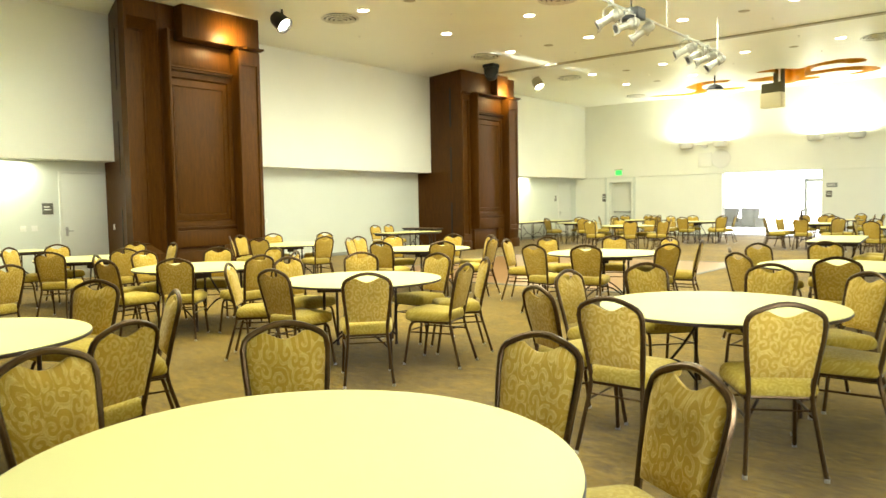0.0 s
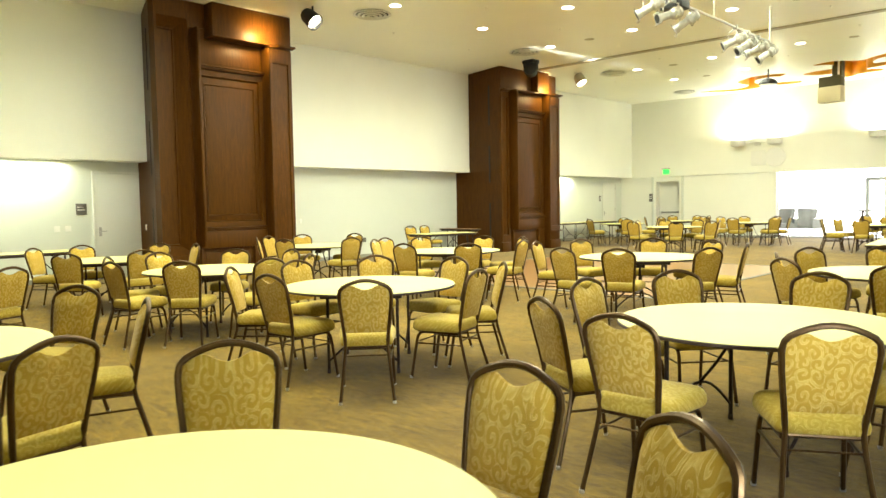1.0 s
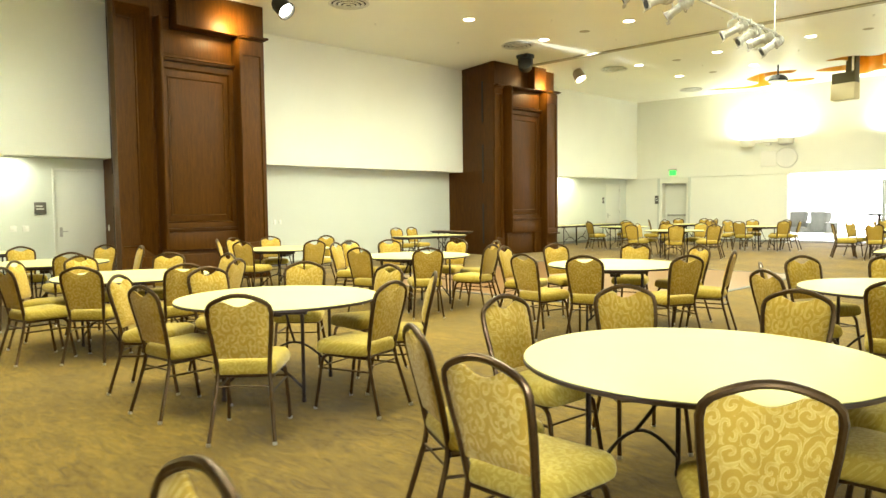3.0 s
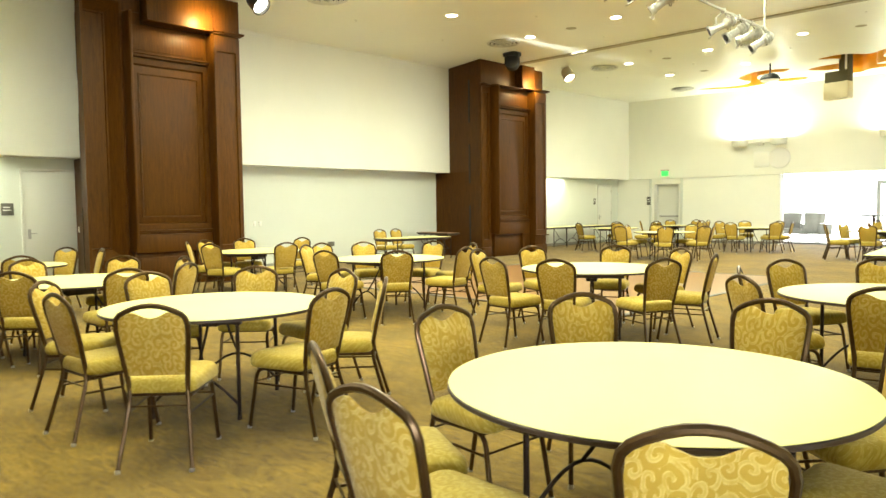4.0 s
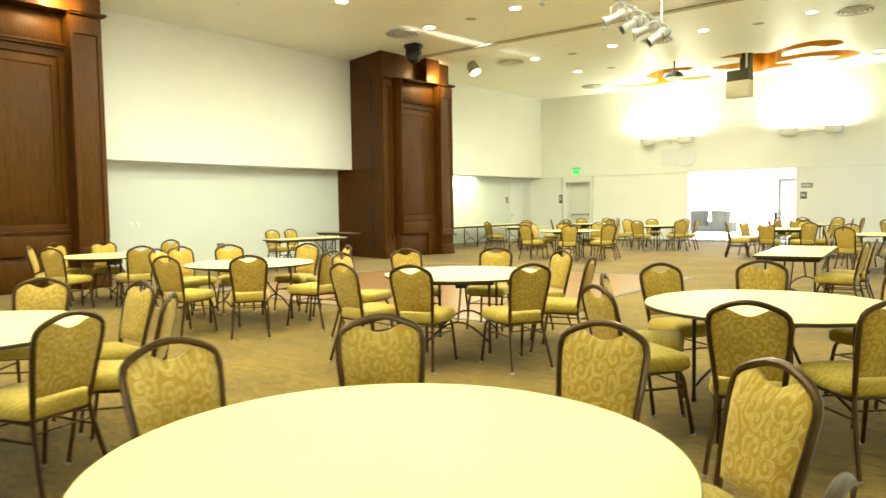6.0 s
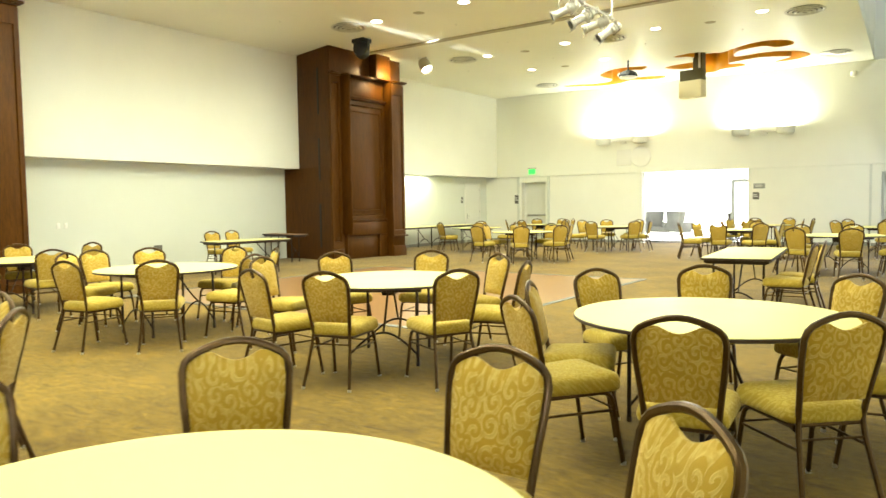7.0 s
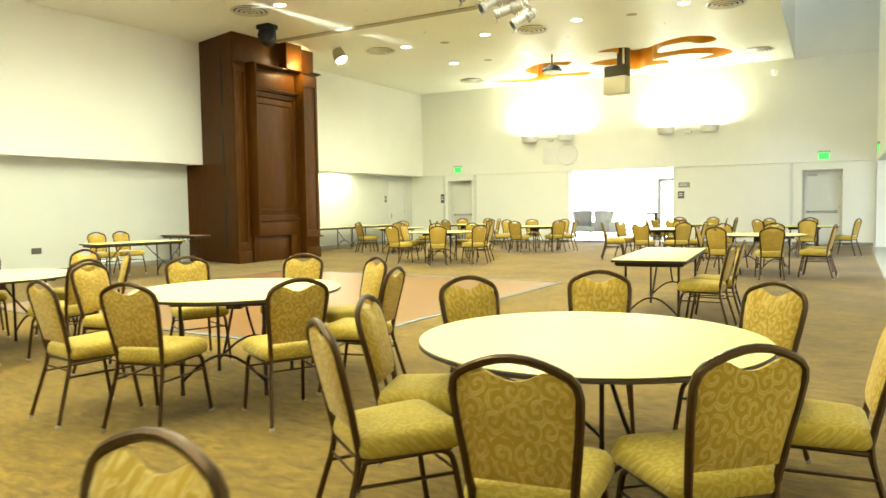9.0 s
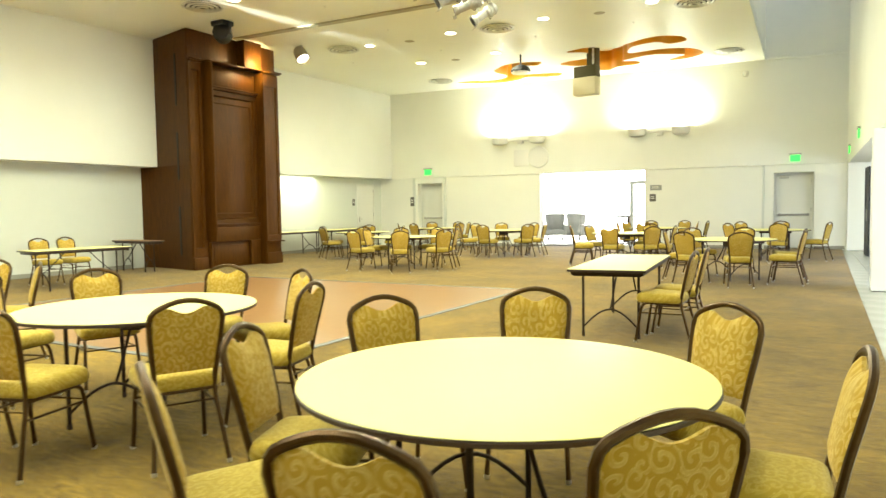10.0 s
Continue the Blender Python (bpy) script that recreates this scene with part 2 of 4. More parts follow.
def tube(bm, points, r, seg=8, closed=False):
    pts = [Vector(p) for p in points]
    n = len(pts)
    rings, side = [], None
    for i, p in enumerate(pts):
        a = pts[(i - 1) % n] if closed or i else p
        b = pts[(i + 1) % n] if closed or i < n - 1 else p
        d = (b - a).normalized()
        if side is None:
            side = d.orthogonal().normalized()
        side = (side - d * side.dot(d)).normalized()
        up = d.cross(side)
        rings.append([bm.verts.new(p + (side * math.cos(t) + up * math.sin(t)) * r) for t in (2 * math.pi * k / seg for k in range(seg))])
    for i in range(n if closed else n - 1):
        a, b = rings[i], rings[(i + 1) % n]
        for k in range(seg):
            bm.faces.new((a[k], a[(k + 1) % seg], b[(k + 1) % seg], b[k]))
    if not closed:
        bm.faces.new(rings[0][::-1]), bm.faces.new(rings[-1])
    return bm


def tubes(*paths, r=0.011, seg=8):
    bm = bmesh.new()
    for p in paths:
        tube(bm, p, r, seg)
    return bm


def lathe(bm, profile, seg=32, m=None, hollow=False):
    """A turned shape from (radius, height) pairs, closed at both ends."""
    rings, made = [], []
    for r, z in profile:
        rings.append([bm.verts.new((r * math.cos(2 * math.pi * k / seg), r * math.sin(2 * math.pi * k / seg), z)) for k in range(seg)])
        made += rings[-1]
    for a, b in zip(rings, rings[1:]):
        for k in range(seg):
            bm.faces.new((a[k], a[(k + 1) % seg], b[(k + 1) % seg], b[k]))
    if hollow:
        a, b = rings[-1], rings[0]
        for k in range(seg):
            bm.faces.new((a[k], a[(k + 1) % seg], b[(k + 1) % seg], b[k]))
    else:
        bm.faces.new(rings[0][::-1]), bm.faces.new(rings[-1])
    if m:
        bmesh.ops.transform(bm, matrix=m, verts=made)
    return bm


def setting(name, bm, mat, label, category):
    return tagged(link_mesh(name, bm, mat), label, category, kind="structure")

# ---- the large structure ----
CEIL, SOFFIT = 5.77, 2.57
UP, LOW = -15.70, -16.22
FAR = pose(-15.6, 28.9, 0, 0, 0, 4.33)
SLOPE = 0.0359


def side_x(y):
    """The line of the lobby arcade."""
    return -0.4 + SLOPE * (30.05 - y)


setting("floor", prism(bmesh.new(), [(-16.6, -4.6), (side_x(-4.6) - 0.55, -4.6), (side_x(31) - 0.1, 30.9), (-16.6, 30.9)], -0.15, 0.0), M_CARPET, "brown carpet with swept ochre streaks", "carpet")
setting("subfloor", boxes((-17, 6, -5, 42, -0.3, -0.155), bevel=0), M_GROUT, "grey screed under carpet and tiles", "floor")

# upper and lower left wall with the overhang between them
bm = prism(bmesh.new(), [(UP, -4.6), (UP, 29.2), (UP - 0.9, 29.2), (UP - 0.9, -4.6)], SOFFIT, 9.0)
setting("wall_west_upper", bm, M_WALL, "cream painted upper wall, overhanging the lower wall", "wall")
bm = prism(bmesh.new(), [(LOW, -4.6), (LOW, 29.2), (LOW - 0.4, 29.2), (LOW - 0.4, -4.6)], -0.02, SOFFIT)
setting("wall_west_lower", bm, M_WALL_SHADED, "lower wall set back under an overhang, the overhang's shade in its colour", "wall")
bm = boxes((LOW, LOW + 0.012, -4.6, 6.85, 0.0, 0.10), (LOW, LOW + 0.012, 10.2, 17.7, 0.0, 0.10), (LOW, LOW + 0.012, 21.0, 28.8, 0.0, 0.10), bevel=0.003)
setting("baseboard", bm, M_BASE, "grey-beige rubber baseboard along the wall", "baseboard")

# far wall: a frame of its own, x along the wall, the room at negative y
OPEN_L, OPEN_R, OPEN_H = 5.84, 9.43, 2.58
bm = bmesh.new()
for x0, x1, z0, z1 in ((-0.9, 0.99, -0.02, 2.56), (2.01, OPEN_L, -0.02, 2.56), (OPEN_R, 13.28, -0.02, 2.56), (14.38, 16.0, -0.02, 2.56),
                       (0.99, 2.01, 2.35, 2.56), (13.28, 14.38, 2.33, 2.56), (0.99, 2.01, -0.02, 0.0), (13.28, 14.38, -0.02, 0.0)):
    box(bm, x0, x1, 0.04, 0.44, z0, z1)
# unseen boards behind the two doors, added to block light leaking from the backdrop
for x0, x1 in ((0.8, 2.2), (13.1, 14.6)):
    box(bm, x0, x1, 0.441, 0.50, -0.02, 2.56)
ob = setting("wall_north_lower", bm, M_WALL, "pale lower far wall with a wide opening to a bright lobby", "wall")
ob.matrix_world = FAR
bm = boxes((-0.9, 16.0, 0.0, 0.34, 2.565, 9.0), bevel=0)
ob = setting("wall_north_upper", bm, M_WALL, "cream upper far wall", "wall")
ob.matrix_world = FAR
bm = boxes((12.9, 15.3, -0.03, -0.001, CEIL - 0.03, CEIL + 0.06), bevel=0.01)
ob = setting("trim", bm, M_WALL, "cream ledge across the foot of the skylight well", "trim")
ob.matrix_world = FAR
bm = boxes((-0.45, 0.98, 0.026, 0.039, 0, 0.10), (2.02, OPEN_L - 0.06, 0.026, 0.039, 0, 0.10), (OPEN_R + 0.04, 13.27, 0.026, 0.039, 0, 0.10), (14.39, 15.2, 0.026, 0.039, 0, 0.10), bevel=0.003)
ob = setting("baseboard", bm, M_BASE, "grey-beige rubber baseboard at the far wall", "baseboard")
ob.matrix_world = FAR
bm = boxes((OPEN_L - 0.05, OPEN_L, -0.005, 0.36, 0, OPEN_H), (OPEN_R, OPEN_R + 0.03, 0.0, 0.36, 0, OPEN_H), bevel=0.004)
ob = setting("trim", bm, M_WHITE, "white jamb lining of the wide opening", "trim")
ob.matrix_world = FAR

# arcade to the lobby on the right: header, piers, plain closing walls and added light blockers
bm = prism(bmesh.new(), [(side_x(30.2), 30.2), (side_x(-4.6), -4.6), (side_x(-4.6) + 0.5, -4.6), (side_x(30.2) + 0.5, 30.2)], 2.53, 9.0)
setting("wall_east_upper", bm, M_WALL, "cream header wall above the lobby openings", "wall")
bm = prism(bmesh.new(), [(side_x(29.98), 29.98), (side_x(29.6), 29.6), (side_x(29.6) + 0.45, 29.6), (side_x(29.98) + 0.45, 29.98)], 0, 2.53)
setting("wall_east_pier", bm, M_WALL, "cream end pier of the lobby arcade", "pier")
# two unseen walls added to block lobby light, with one gap left between them
bm = prism(bmesh.new(), [(side_x(12.5) + 0.15, 12.5), (side_x(2.3) + 0.15, 2.3), (side_x(2.3) + 0.5, 2.3), (side_x(12.5) + 0.5, 12.5)], -0.02, 2.53)
setting("wall_east_blocker", bm, M_WALL, "unseen cream wall added to block light from the lobby", "wall")
bm = prism(bmesh.new(), [(side_x(1.25) + 0.15, 1.25), (side_x(-4.6) + 0.15, -4.6), (side_x(-4.6) + 0.5, -4.6), (side_x(1.25) + 0.5, 1.25)], -0.02, 2.53)
setting("wall_east_blocker", bm, M_WALL, "unseen cream wall added to block light from the lobby", "wall")
# unseen low wall across the gap, added to keep lobby light off the floor
bm = prism(bmesh.new(), [(side_x(2.3) + 0.15, 2.3), (side_x(1.25) + 0.15, 1.25), (side_x(1.25) + 0.5, 1.25), (side_x(2.3) + 0.5, 2.3)], -0.02, 0.78)
setting("wall_east_low_blocker", bm, M_WALL, "unseen low cream wall added to keep lobby light off the floor", "wall")
bm = boxes((-0.08, 0.62, 18.9, 19.6, 0.0, 2.53), bevel=0.01)
setting("wall_east_column", bm, M_WHITE, "white square column between lobby and hall", "column")
setting("wall_east_lobby", boxes((4.4, 4.7, -4.6, 42, -0.02, 9.0), bevel=0), M_WALL, "plain cream lobby wall", "wall")
# unseen back wall, coloured dark to keep bounced fill light down
setting("wall_south", boxes((-17, 4.7, -4.9, -4.6, -0.02, 9.0), bevel=0), M_BOUNCE_CUT, "unseen back wall, dark brown to cut bounced light", "wall")
setting("wall_lobby_end", boxes((0.1, 4.4, 30.6, 30.9, -0.02, 2.53), bevel=0), M_WHITE, "white end wall of the lobby", "wall")
setting("ceiling_lobby", boxes((0.95, 4.4, -4.6, 30.6, 2.53, 2.75), bevel=0), M_CEIL, "plain cream lobby ceiling", "ceiling")

# outside the far opening: a short bright lobby
ob = setting("floor_far_lobby", boxes((3.0, 13.0, 0.35, 8.0, -0.1, 0.0), bevel=0), M_TILE, "pale stone floor of the bright lobby", "floor")
ob.matrix_world = FAR
# glowing board put in place of the daylight outside; it also lights the hall
ob = setting("backdrop", boxes((-6.0, 21.0, 8.0, 8.1, -0.2, 5.0), bevel=0), M_DAYLIGHT, "glowing board standing in for blown-out daylight behind the lobby", "backdrop")
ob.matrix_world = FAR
ob = setting("trim", boxes((8.38, 8.52, 3.0, 3.10, 0, 2.18), (8.38, 10.0, 3.0, 3.10, 2.181, 2.33), bevel=0.006), M_GREYSIGN, "grey aluminium frame of a glazed door", "door frame")
ob.matrix_world = FAR

# ceiling with scroll-shaped recesses


def scroll(points, steps=5):
    """A closed, smooth outline of a scroll cut out of the ceiling."""
    pts, fine = [Vector(p) for p in points], []
    n = len(pts)
    for i in range(n):
        p0, p1, p2, p3 = pts[i - 1], pts[i], pts[(i + 1) % n], pts[(i + 2) % n]
        for k in range(steps):
            t = k / steps
            fine.append(0.5 * (2 * p1 + (p2 - p0) * t + (2 * p0 - 5 * p1 + 4 * p2 - p3) * t * t + (3 * p1 - p0 - 3 * p2 + p3) * t ** 3))
    return fine


SCROLLS = [
    # a long tail that opens into two arms
    scroll([(-12.25, 28.0), (-11.7, 27.95), (-11.2, 28.2), (-10.65, 28.2), (-10.28, 27.8), (-10.35, 27.3), (-10.3, 26.8), (-9.95, 26.4), (-9.55, 26.1),
            (-9.05, 26.05), (-8.5, 26.3), (-8.8, 26.75), (-9.1, 26.6), (-9.6, 26.8), (-9.9, 27.4), (-9.85, 27.9), (-9.5, 27.95), (-9.0, 28.1),
            (-8.6, 28.3), (-8.8, 28.75), (-9.3, 28.7), (-9.8, 28.4), (-10.3, 28.7), (-10.95, 28.85), (-11.55, 28.6)]),
    # a broad stem with two short arms on one side and three curled ones on the other
    scroll([(-7.4, 25.5), (-6.95, 25.25), (-6.55, 25.3), (-6.1, 25.75), (-5.65, 25.4), (-5.1, 25.05), (-4.6, 25.0), (-4.2, 25.35), (-4.2, 25.9), (-4.65, 26.05),
            (-4.9, 25.65), (-5.35, 25.7), (-5.7, 25.95), (-5.9, 26.6), (-5.2, 26.55), (-4.65, 26.65), (-4.2, 27.05), (-4.05, 27.7), (-4.3, 28.1), (-4.75, 28.35),
            (-5.15, 28.25), (-4.85, 27.95), (-4.6, 27.75), (-4.8, 27.5), (-5.35, 27.2), (-5.95, 27.35), (-6.35, 27.6), (-6.0, 27.85), (-6.05, 28.3), (-6.75, 28.4),
            (-7.1, 28.75), (-7.5, 28.5), (-7.45, 27.7), (-7.85, 27.5), (-8.15, 27.0), (-7.75, 26.7), (-7.1, 26.6), (-6.9, 26.2), (-7.0, 25.75)]),
]


def ceiling_sheet():
    cu = bpy.data.curves.new("ceiling_outline", "CURVE")
    cu.dimensions, cu.fill_mode, cu.extrude = "2D", "BOTH", 0.15
    for outline in [[(UP - 0.1, -4.6), (-1.11, -4.6), (-2.63, 30.0), (UP - 0.1, 28.95)], *SCROLLS]:
        sp = cu.splines.new("POLY")
        sp.points.add(len(outline) - 1)
        for q, p in zip(sp.points, outline):
            q.co = (p[0], p[1], 0, 1)
        sp.use_cyclic_u = True
    tmp = bpy.data.objects.new("ceiling_tmp", cu)
    me = bpy.data.meshes.new_from_object(tmp)
    bpy.data.objects.remove(tmp)
    me.materials.clear()
    me.materials.append(M_CEIL)
    ob = new("ceiling", me)
    ob.location.z = CEIL + 0.15
    return tagged(ob, "cream painted ceiling with scroll-shaped recesses", "ceiling", kind="structure")


ceiling_sheet()
bm = boxes((-13.2, -3.4, 24.8, 28.9, CEIL + 0.62, CEIL + 0.66), bevel=0)
setting("ceiling_recess", bm, M_CEIL, "cream board closing the ceiling recesses from above", "ceiling")
for outline in SCROLLS:
    bm = bmesh.new()
    low = [bm.verts.new((p[0], p[1], CEIL + 0.004)) for p in outline]
    high = [bm.verts.new((p[0], p[1], CEIL + 0.62)) for p in outline]
    for i in range(len(low)):
        j = (i + 1) % len(low)
        bm.faces.new((low[i], low[j], high[j], high[i]))
    ob = setting("ceiling_scroll", bm, M_ORANGE, "bright orange lining of a scroll-shaped ceiling recess", "ceiling lining")
    thick = ob.modifiers.new("thickness", "SOLIDIFY")
    thick.thickness, thick.offset = 0.012, -1.0

# skylight well beside the ceiling, open to the sky
bm = prism(bmesh.new(), [(-1.11, -4.6), (-2.63, 30.0), (-2.83, 30.0), (-1.31, -4.6)], CEIL + 0.302, 9.0)
setting("ceiling_well_side", bm, M_WALL, "cream side of the skylight well", "wall")
bm = prism(bmesh.new(), [(UP - 0.9, -4.6), (-1.31, -4.6), (-2.83, 30.0), (UP - 0.9, 30.0)], 9.0, 9.1)
setting("ceiling_roof", bm, M_CEIL, "plain roof deck above the ceiling", "roof")
setting("ceiling_lobby_roof", boxes((1.5, 4.7, -4.9, 42, 9.0, 9.1), bevel=0), M_CEIL, "plain roof deck above the lobby", "roof")
# folding-wall track across the ceiling
bm = prism(bmesh.new(), [(-13.9, 19.12), (-2.45, 19.42), (-2.45, 19.6), (-13.9, 19.3)], CEIL - 0.035, CEIL + 0.004)
setting("trim", bm, M_TRACK, "beige metal folding-wall track across the ceiling", "ceiling track")

# dance floor let into the carpet, with its aluminium edge; single boards come last
DANCE = (-11.6, -5.2, 10.6, 17.0)
bm = bmesh.new()
x0, x1, y0, y1 = DANCE
for s in ((x0 - 0.09, x0, y0 - 0.09, y1 + 0.09), (x1, x1 + 0.09, y0 - 0.09, y1 + 0.09), (x0, x1, y0 - 0.09, y0), (x0, x1, y1, y1 + 0.09)):
    box(bm, *s, -0.002, 0.010, bevel=0.003)
setting("trim", bm, M_STRIP, "grey aluminium edge strip round the dance floor", "edge strip")
setting("dance_floor", boxes((x0, x1, y0, y1, -0.002, 0.004), bevel=0), M_PARQUET, "reddish oak dance floor let into the carpet", "dance floor")


# ---- panelled wooden pillars ----


def splayed_frame(y0, y1, z0, z1, rim, back, front, slope):
    """A board with one opening whose sides slope inwards; rim and slope are (south, north, bottom, top) widths."""
    bm = bmesh.new()

    def corners(x, a, b, c, d):
        return [bm.verts.new((x, y, z)) for y, z in ((a, c), (b, c), (b, d), (a, d))]

    mouth = (y0 + rim[0], y1 - rim[1], z0 + rim[2], z1 - rim[3])
    floor_ = (mouth[0] + slope[0], mouth[1] - slope[1], mouth[2] + slope[2], mouth[3] - slope[3])
    rings = [corners(back, y0, y1, z0, z1), corners(front, y0, y1, z0, z1), corners(front, *mouth), corners(back, *floor_)]
    for a, b in zip(rings, rings[1:] + rings[:1]):
        for k in range(4):
            bm.faces.new((a[k], a[(k + 1) % 4], b[(k + 1) % 4], b[k]))
    return bm


def pillar(y0, splay, w, fin, bay, proud, box_from, wide):
    """A tall cherry-panelled pillar with splayed sides: a flat side bay, a thin fin, a panelled middle bay and a proud pilaster."""
    x = -14.1
    edge = bay + (0.57 if wide else 0.56)
    p = thing("pillar", "tall cherry wood pillar with raised panels, floor to ceiling", "pillar", "panelled pillars", pose(x, y0, 0))
    front = [(-0.20, 0.0), (-0.20, fin), (0.0, fin), (0.0, w)] if wide else [(0.0, 0.0), (0.0, w)]
    side = splay
    body = prism(bmesh.new(), [*front, (UP - x + 0.003, w - 0.42), (LOW - x + 0.003, w - 0.5), (LOW - x + 0.003, side + (0.02 if wide else -0.10)), (UP - x + 0.003, side)], 0.0, SOFFIT - 0.004)
    part("lower_body", body, M_WOOD, p)
    part("upper_body", prism(bmesh.new(), [*front, (UP - x + 0.003, w - 0.42), (UP - x + 0.003, side)], SOFFIT - 0.004, CEIL - 0.004), M_WOOD, p)
    if wide:
        part("pilaster", splayed_frame(0.0, fin, 0.0, CEIL - 0.005, (0.05, 0.05, 0.55, 0.37), -0.198, 0.05, (0.03, 0.20, 0.20, 0.20)), M_WOOD, p)
        part("moulding", splayed_frame(0.07, fin - 0.24, 0.74, 5.21, (0.025,) * 4, -0.197, -0.165, (0.012,) * 4), M_WOOD, p)
        part("plinth", boxes((0.05, 0.085, 0.0, fin - 0.01, 0.0, 0.32), (0.05, 0.07, 0.0, fin - 0.01, 0.321, 0.36), bevel=0.008), M_WOOD, p)
    else:
        part("pilaster", splayed_frame(0.012, fin - 0.04, 0.32, 5.0, (0.07, 0.07, 0.20, 0.18), 0.001, 0.05, (0.012,) * 4), M_WOOD, p)
        part("pilaster_panel", boxes((0.001, 0.022, 0.11, fin - 0.14, 0.56, 4.78), bevel=0.006), M_WOOD, p)
        part("capital", boxes((0.0, 0.10, 0.03, fin - 0.06, 5.001, 5.05), (0.0, 0.15, 0.06, fin - 0.09, 5.051, 5.085), bevel=0.012), M_WOOD, p)
        part("plinth", boxes((0.0, 0.075, 0.0, fin - 0.02, 0.0, 0.30), bevel=0.008), M_WOOD, p)
        part("ledge", boxes((0.0, 0.34, fin - 0.02, box_from - 0.002, 5.03, 5.065), bevel=0.008), M_WOOD, p)
    top = 5.20 if wide else 5.028
    part("fin", boxes((0.001, proud + 0.01, fin + 0.001, fin + 0.06, 0.70, top), (proud + 0.01, proud + 0.025, fin + 0.012, fin + 0.048, 0.80, top - 0.06), bevel=0.005), M_WOOD, p)
    # middle bay: frieze, rails, big panel in a moulded frame, and a dark niche at the foot
    a, b = fin + 0.065, bay - 0.003
    part("frieze", boxes((0.001, 0.03, a, b, 4.50, 5.02), (0.03, 0.042, a + 0.05, b - 0.05, 4.56, 4.96), bevel=0.006), M_WOOD, p)
    for z, d in ((4.42, 0.17), (1.02, 0.13)):
        part("rail", boxes((0.001, d - 0.04, a, b, z, z + 0.045), (0.001, d, a, b, z + 0.046, z + 0.08), bevel=0.007), M_WOOD, p)
    part("panel_frame", splayed_frame(a, b, 1.11, 4.41, (0.09, 0.09, 0.10, 0.12), 0.001, 0.06, (0.03,) * 4), M_WOOD, p)
    part("panel", boxes((0.001, 0.030, a + 0.12, b - 0.12, 1.24, 4.26), bevel=0.004), M_WOOD, p)
    part("panel_moulding", splayed_frame(a + 0.20, b - 0.20, 1.34, 4.13, (0.022,) * 4, 0.030, 0.052, (0.014,) * 4), M_WOOD, p)
    part("panel_field", boxes((0.030, 0.040, a + 0.24, b - 0.24, 1.38, 4.09), bevel=0.004), M_WOOD, p)
    part("apron", boxes((0.001, 0.10, a, b, 0.66, 1.018), (0.001, 0.10, b - 0.34, b, 0.0, 0.658), (0.001, 0.10, a, a + 0.05, 0.0, 0.658), bevel=0.006), M_WOOD, p)
    part("niche_panel", boxes((0.001, 0.020, a + 0.06, b - 0.35, 0.02, 0.65), (0.020, 0.035, a + 0.14, b - 0.43, 0.08, 0.56), bevel=0.006), M_WOOD, p)
    # proud pilaster with its recessed panel, shelf, foot and capital
    part("pilaster", boxes((0.0, proud - 0.03, bay, edge, 0.0, 5.03), bevel=0.006), M_WOOD, p)
    part("pilaster_frame", splayed_frame(bay + 0.006, edge - 0.006, 0.62, 5.0, (0.06, 0.08, 0.14, 0.30), proud - 0.029, proud, (0.014,) * 4), M_WOOD, p)
    part("foot_shelf", boxes((proud - 0.028, proud + 0.05, bay - 0.01, edge + 0.06, 0.575, 0.615), bevel=0.008), M_WOOD, p)
    part("foot_block", boxes((proud - 0.028, proud + 0.012, bay, edge, 0.0, 0.30), bevel=0.008), M_WOOD, p)
    part("capital", boxes((0.2, proud + 0.05, bay - 0.02, edge + 0.03, 5.031, 5.055), (0.2, proud + 0.09, bay + 0.18, edge + 0.07, 5.056, 5.10), bevel=0.008), M_WOOD, p)
    # cornice box above the middle bay and the flat boards beside it
    part("cornice_box", boxes((0.001, proud - 0.02, box_from, bay - 0.002, 5.10, CEIL - 0.006), (0.001, proud + 0.01, box_from - 0.01, bay - 0.002, 5.066, 5.099), bevel=0.006), M_WOOD, p)
    part("cornice_board", boxes((0.001, proud - 0.02 if wide else 0.05, bay + 0.002, edge + 0.01 if wide else w, 5.101, CEIL - 0.006), bevel=0.006), M_WOOD, p)
    part("cornice_board", boxes((0.001, 0.045, fin + 0.001 if wide else 0.0, box_from - 0.012, top + 0.06, CEIL - 0.006), bevel=0.006), M_WOOD, p)
    # black latch slots down the splayed side
    d = Vector((UP - x + (0.2 if wide else 0.0), splay)).normalized()
    for z0, z1 in ((0.35, 1.55), (2.2, 3.35), (4.0, 5.25)):
        bm = box(bmesh.new(), 0.50, 0.57, -0.014, 0.014, z0, z1, 0.002, 1, pose(-0.2 if wide else 0, 0, 0, 0, 0, math.degrees(math.atan2(d.y, d.x))))
        part("latch_slot", bm, M_SLOT, p, "black recessed latch slot")
    return p


pillar(6.95, 0.47, 3.00, 0.74, 2.42, 0.37, 1.10, True)
pillar(17.8, 0.36, 2.95, 0.44, 2.20, 0.33, 1.60, False)

# ---- banquet chairs ----
BACK = ((0.0, 0.925), (0.045, 0.921), (0.089, 0.909), (0.132, 0.892), (0.165, 0.874), (0.185, 0.851), (0.194, 0.815), (0.188, 0.72), (0.177, 0.62), (0.166, 0.52), (0.158, 0.43))


def back_y(z):
    """How far the back leans at a height."""
    return -0.205 - 0.19 * (z - 0.43) - 0.05 * max(z - 0.6, 0)


def back_width(z):
    for (xa, za), (xb, zb) in zip(BACK, BACK[1:]):
        if zb <= z <= za:
            return xa + (xb - xa) * (za - z) / (za - zb)
    return 0.158


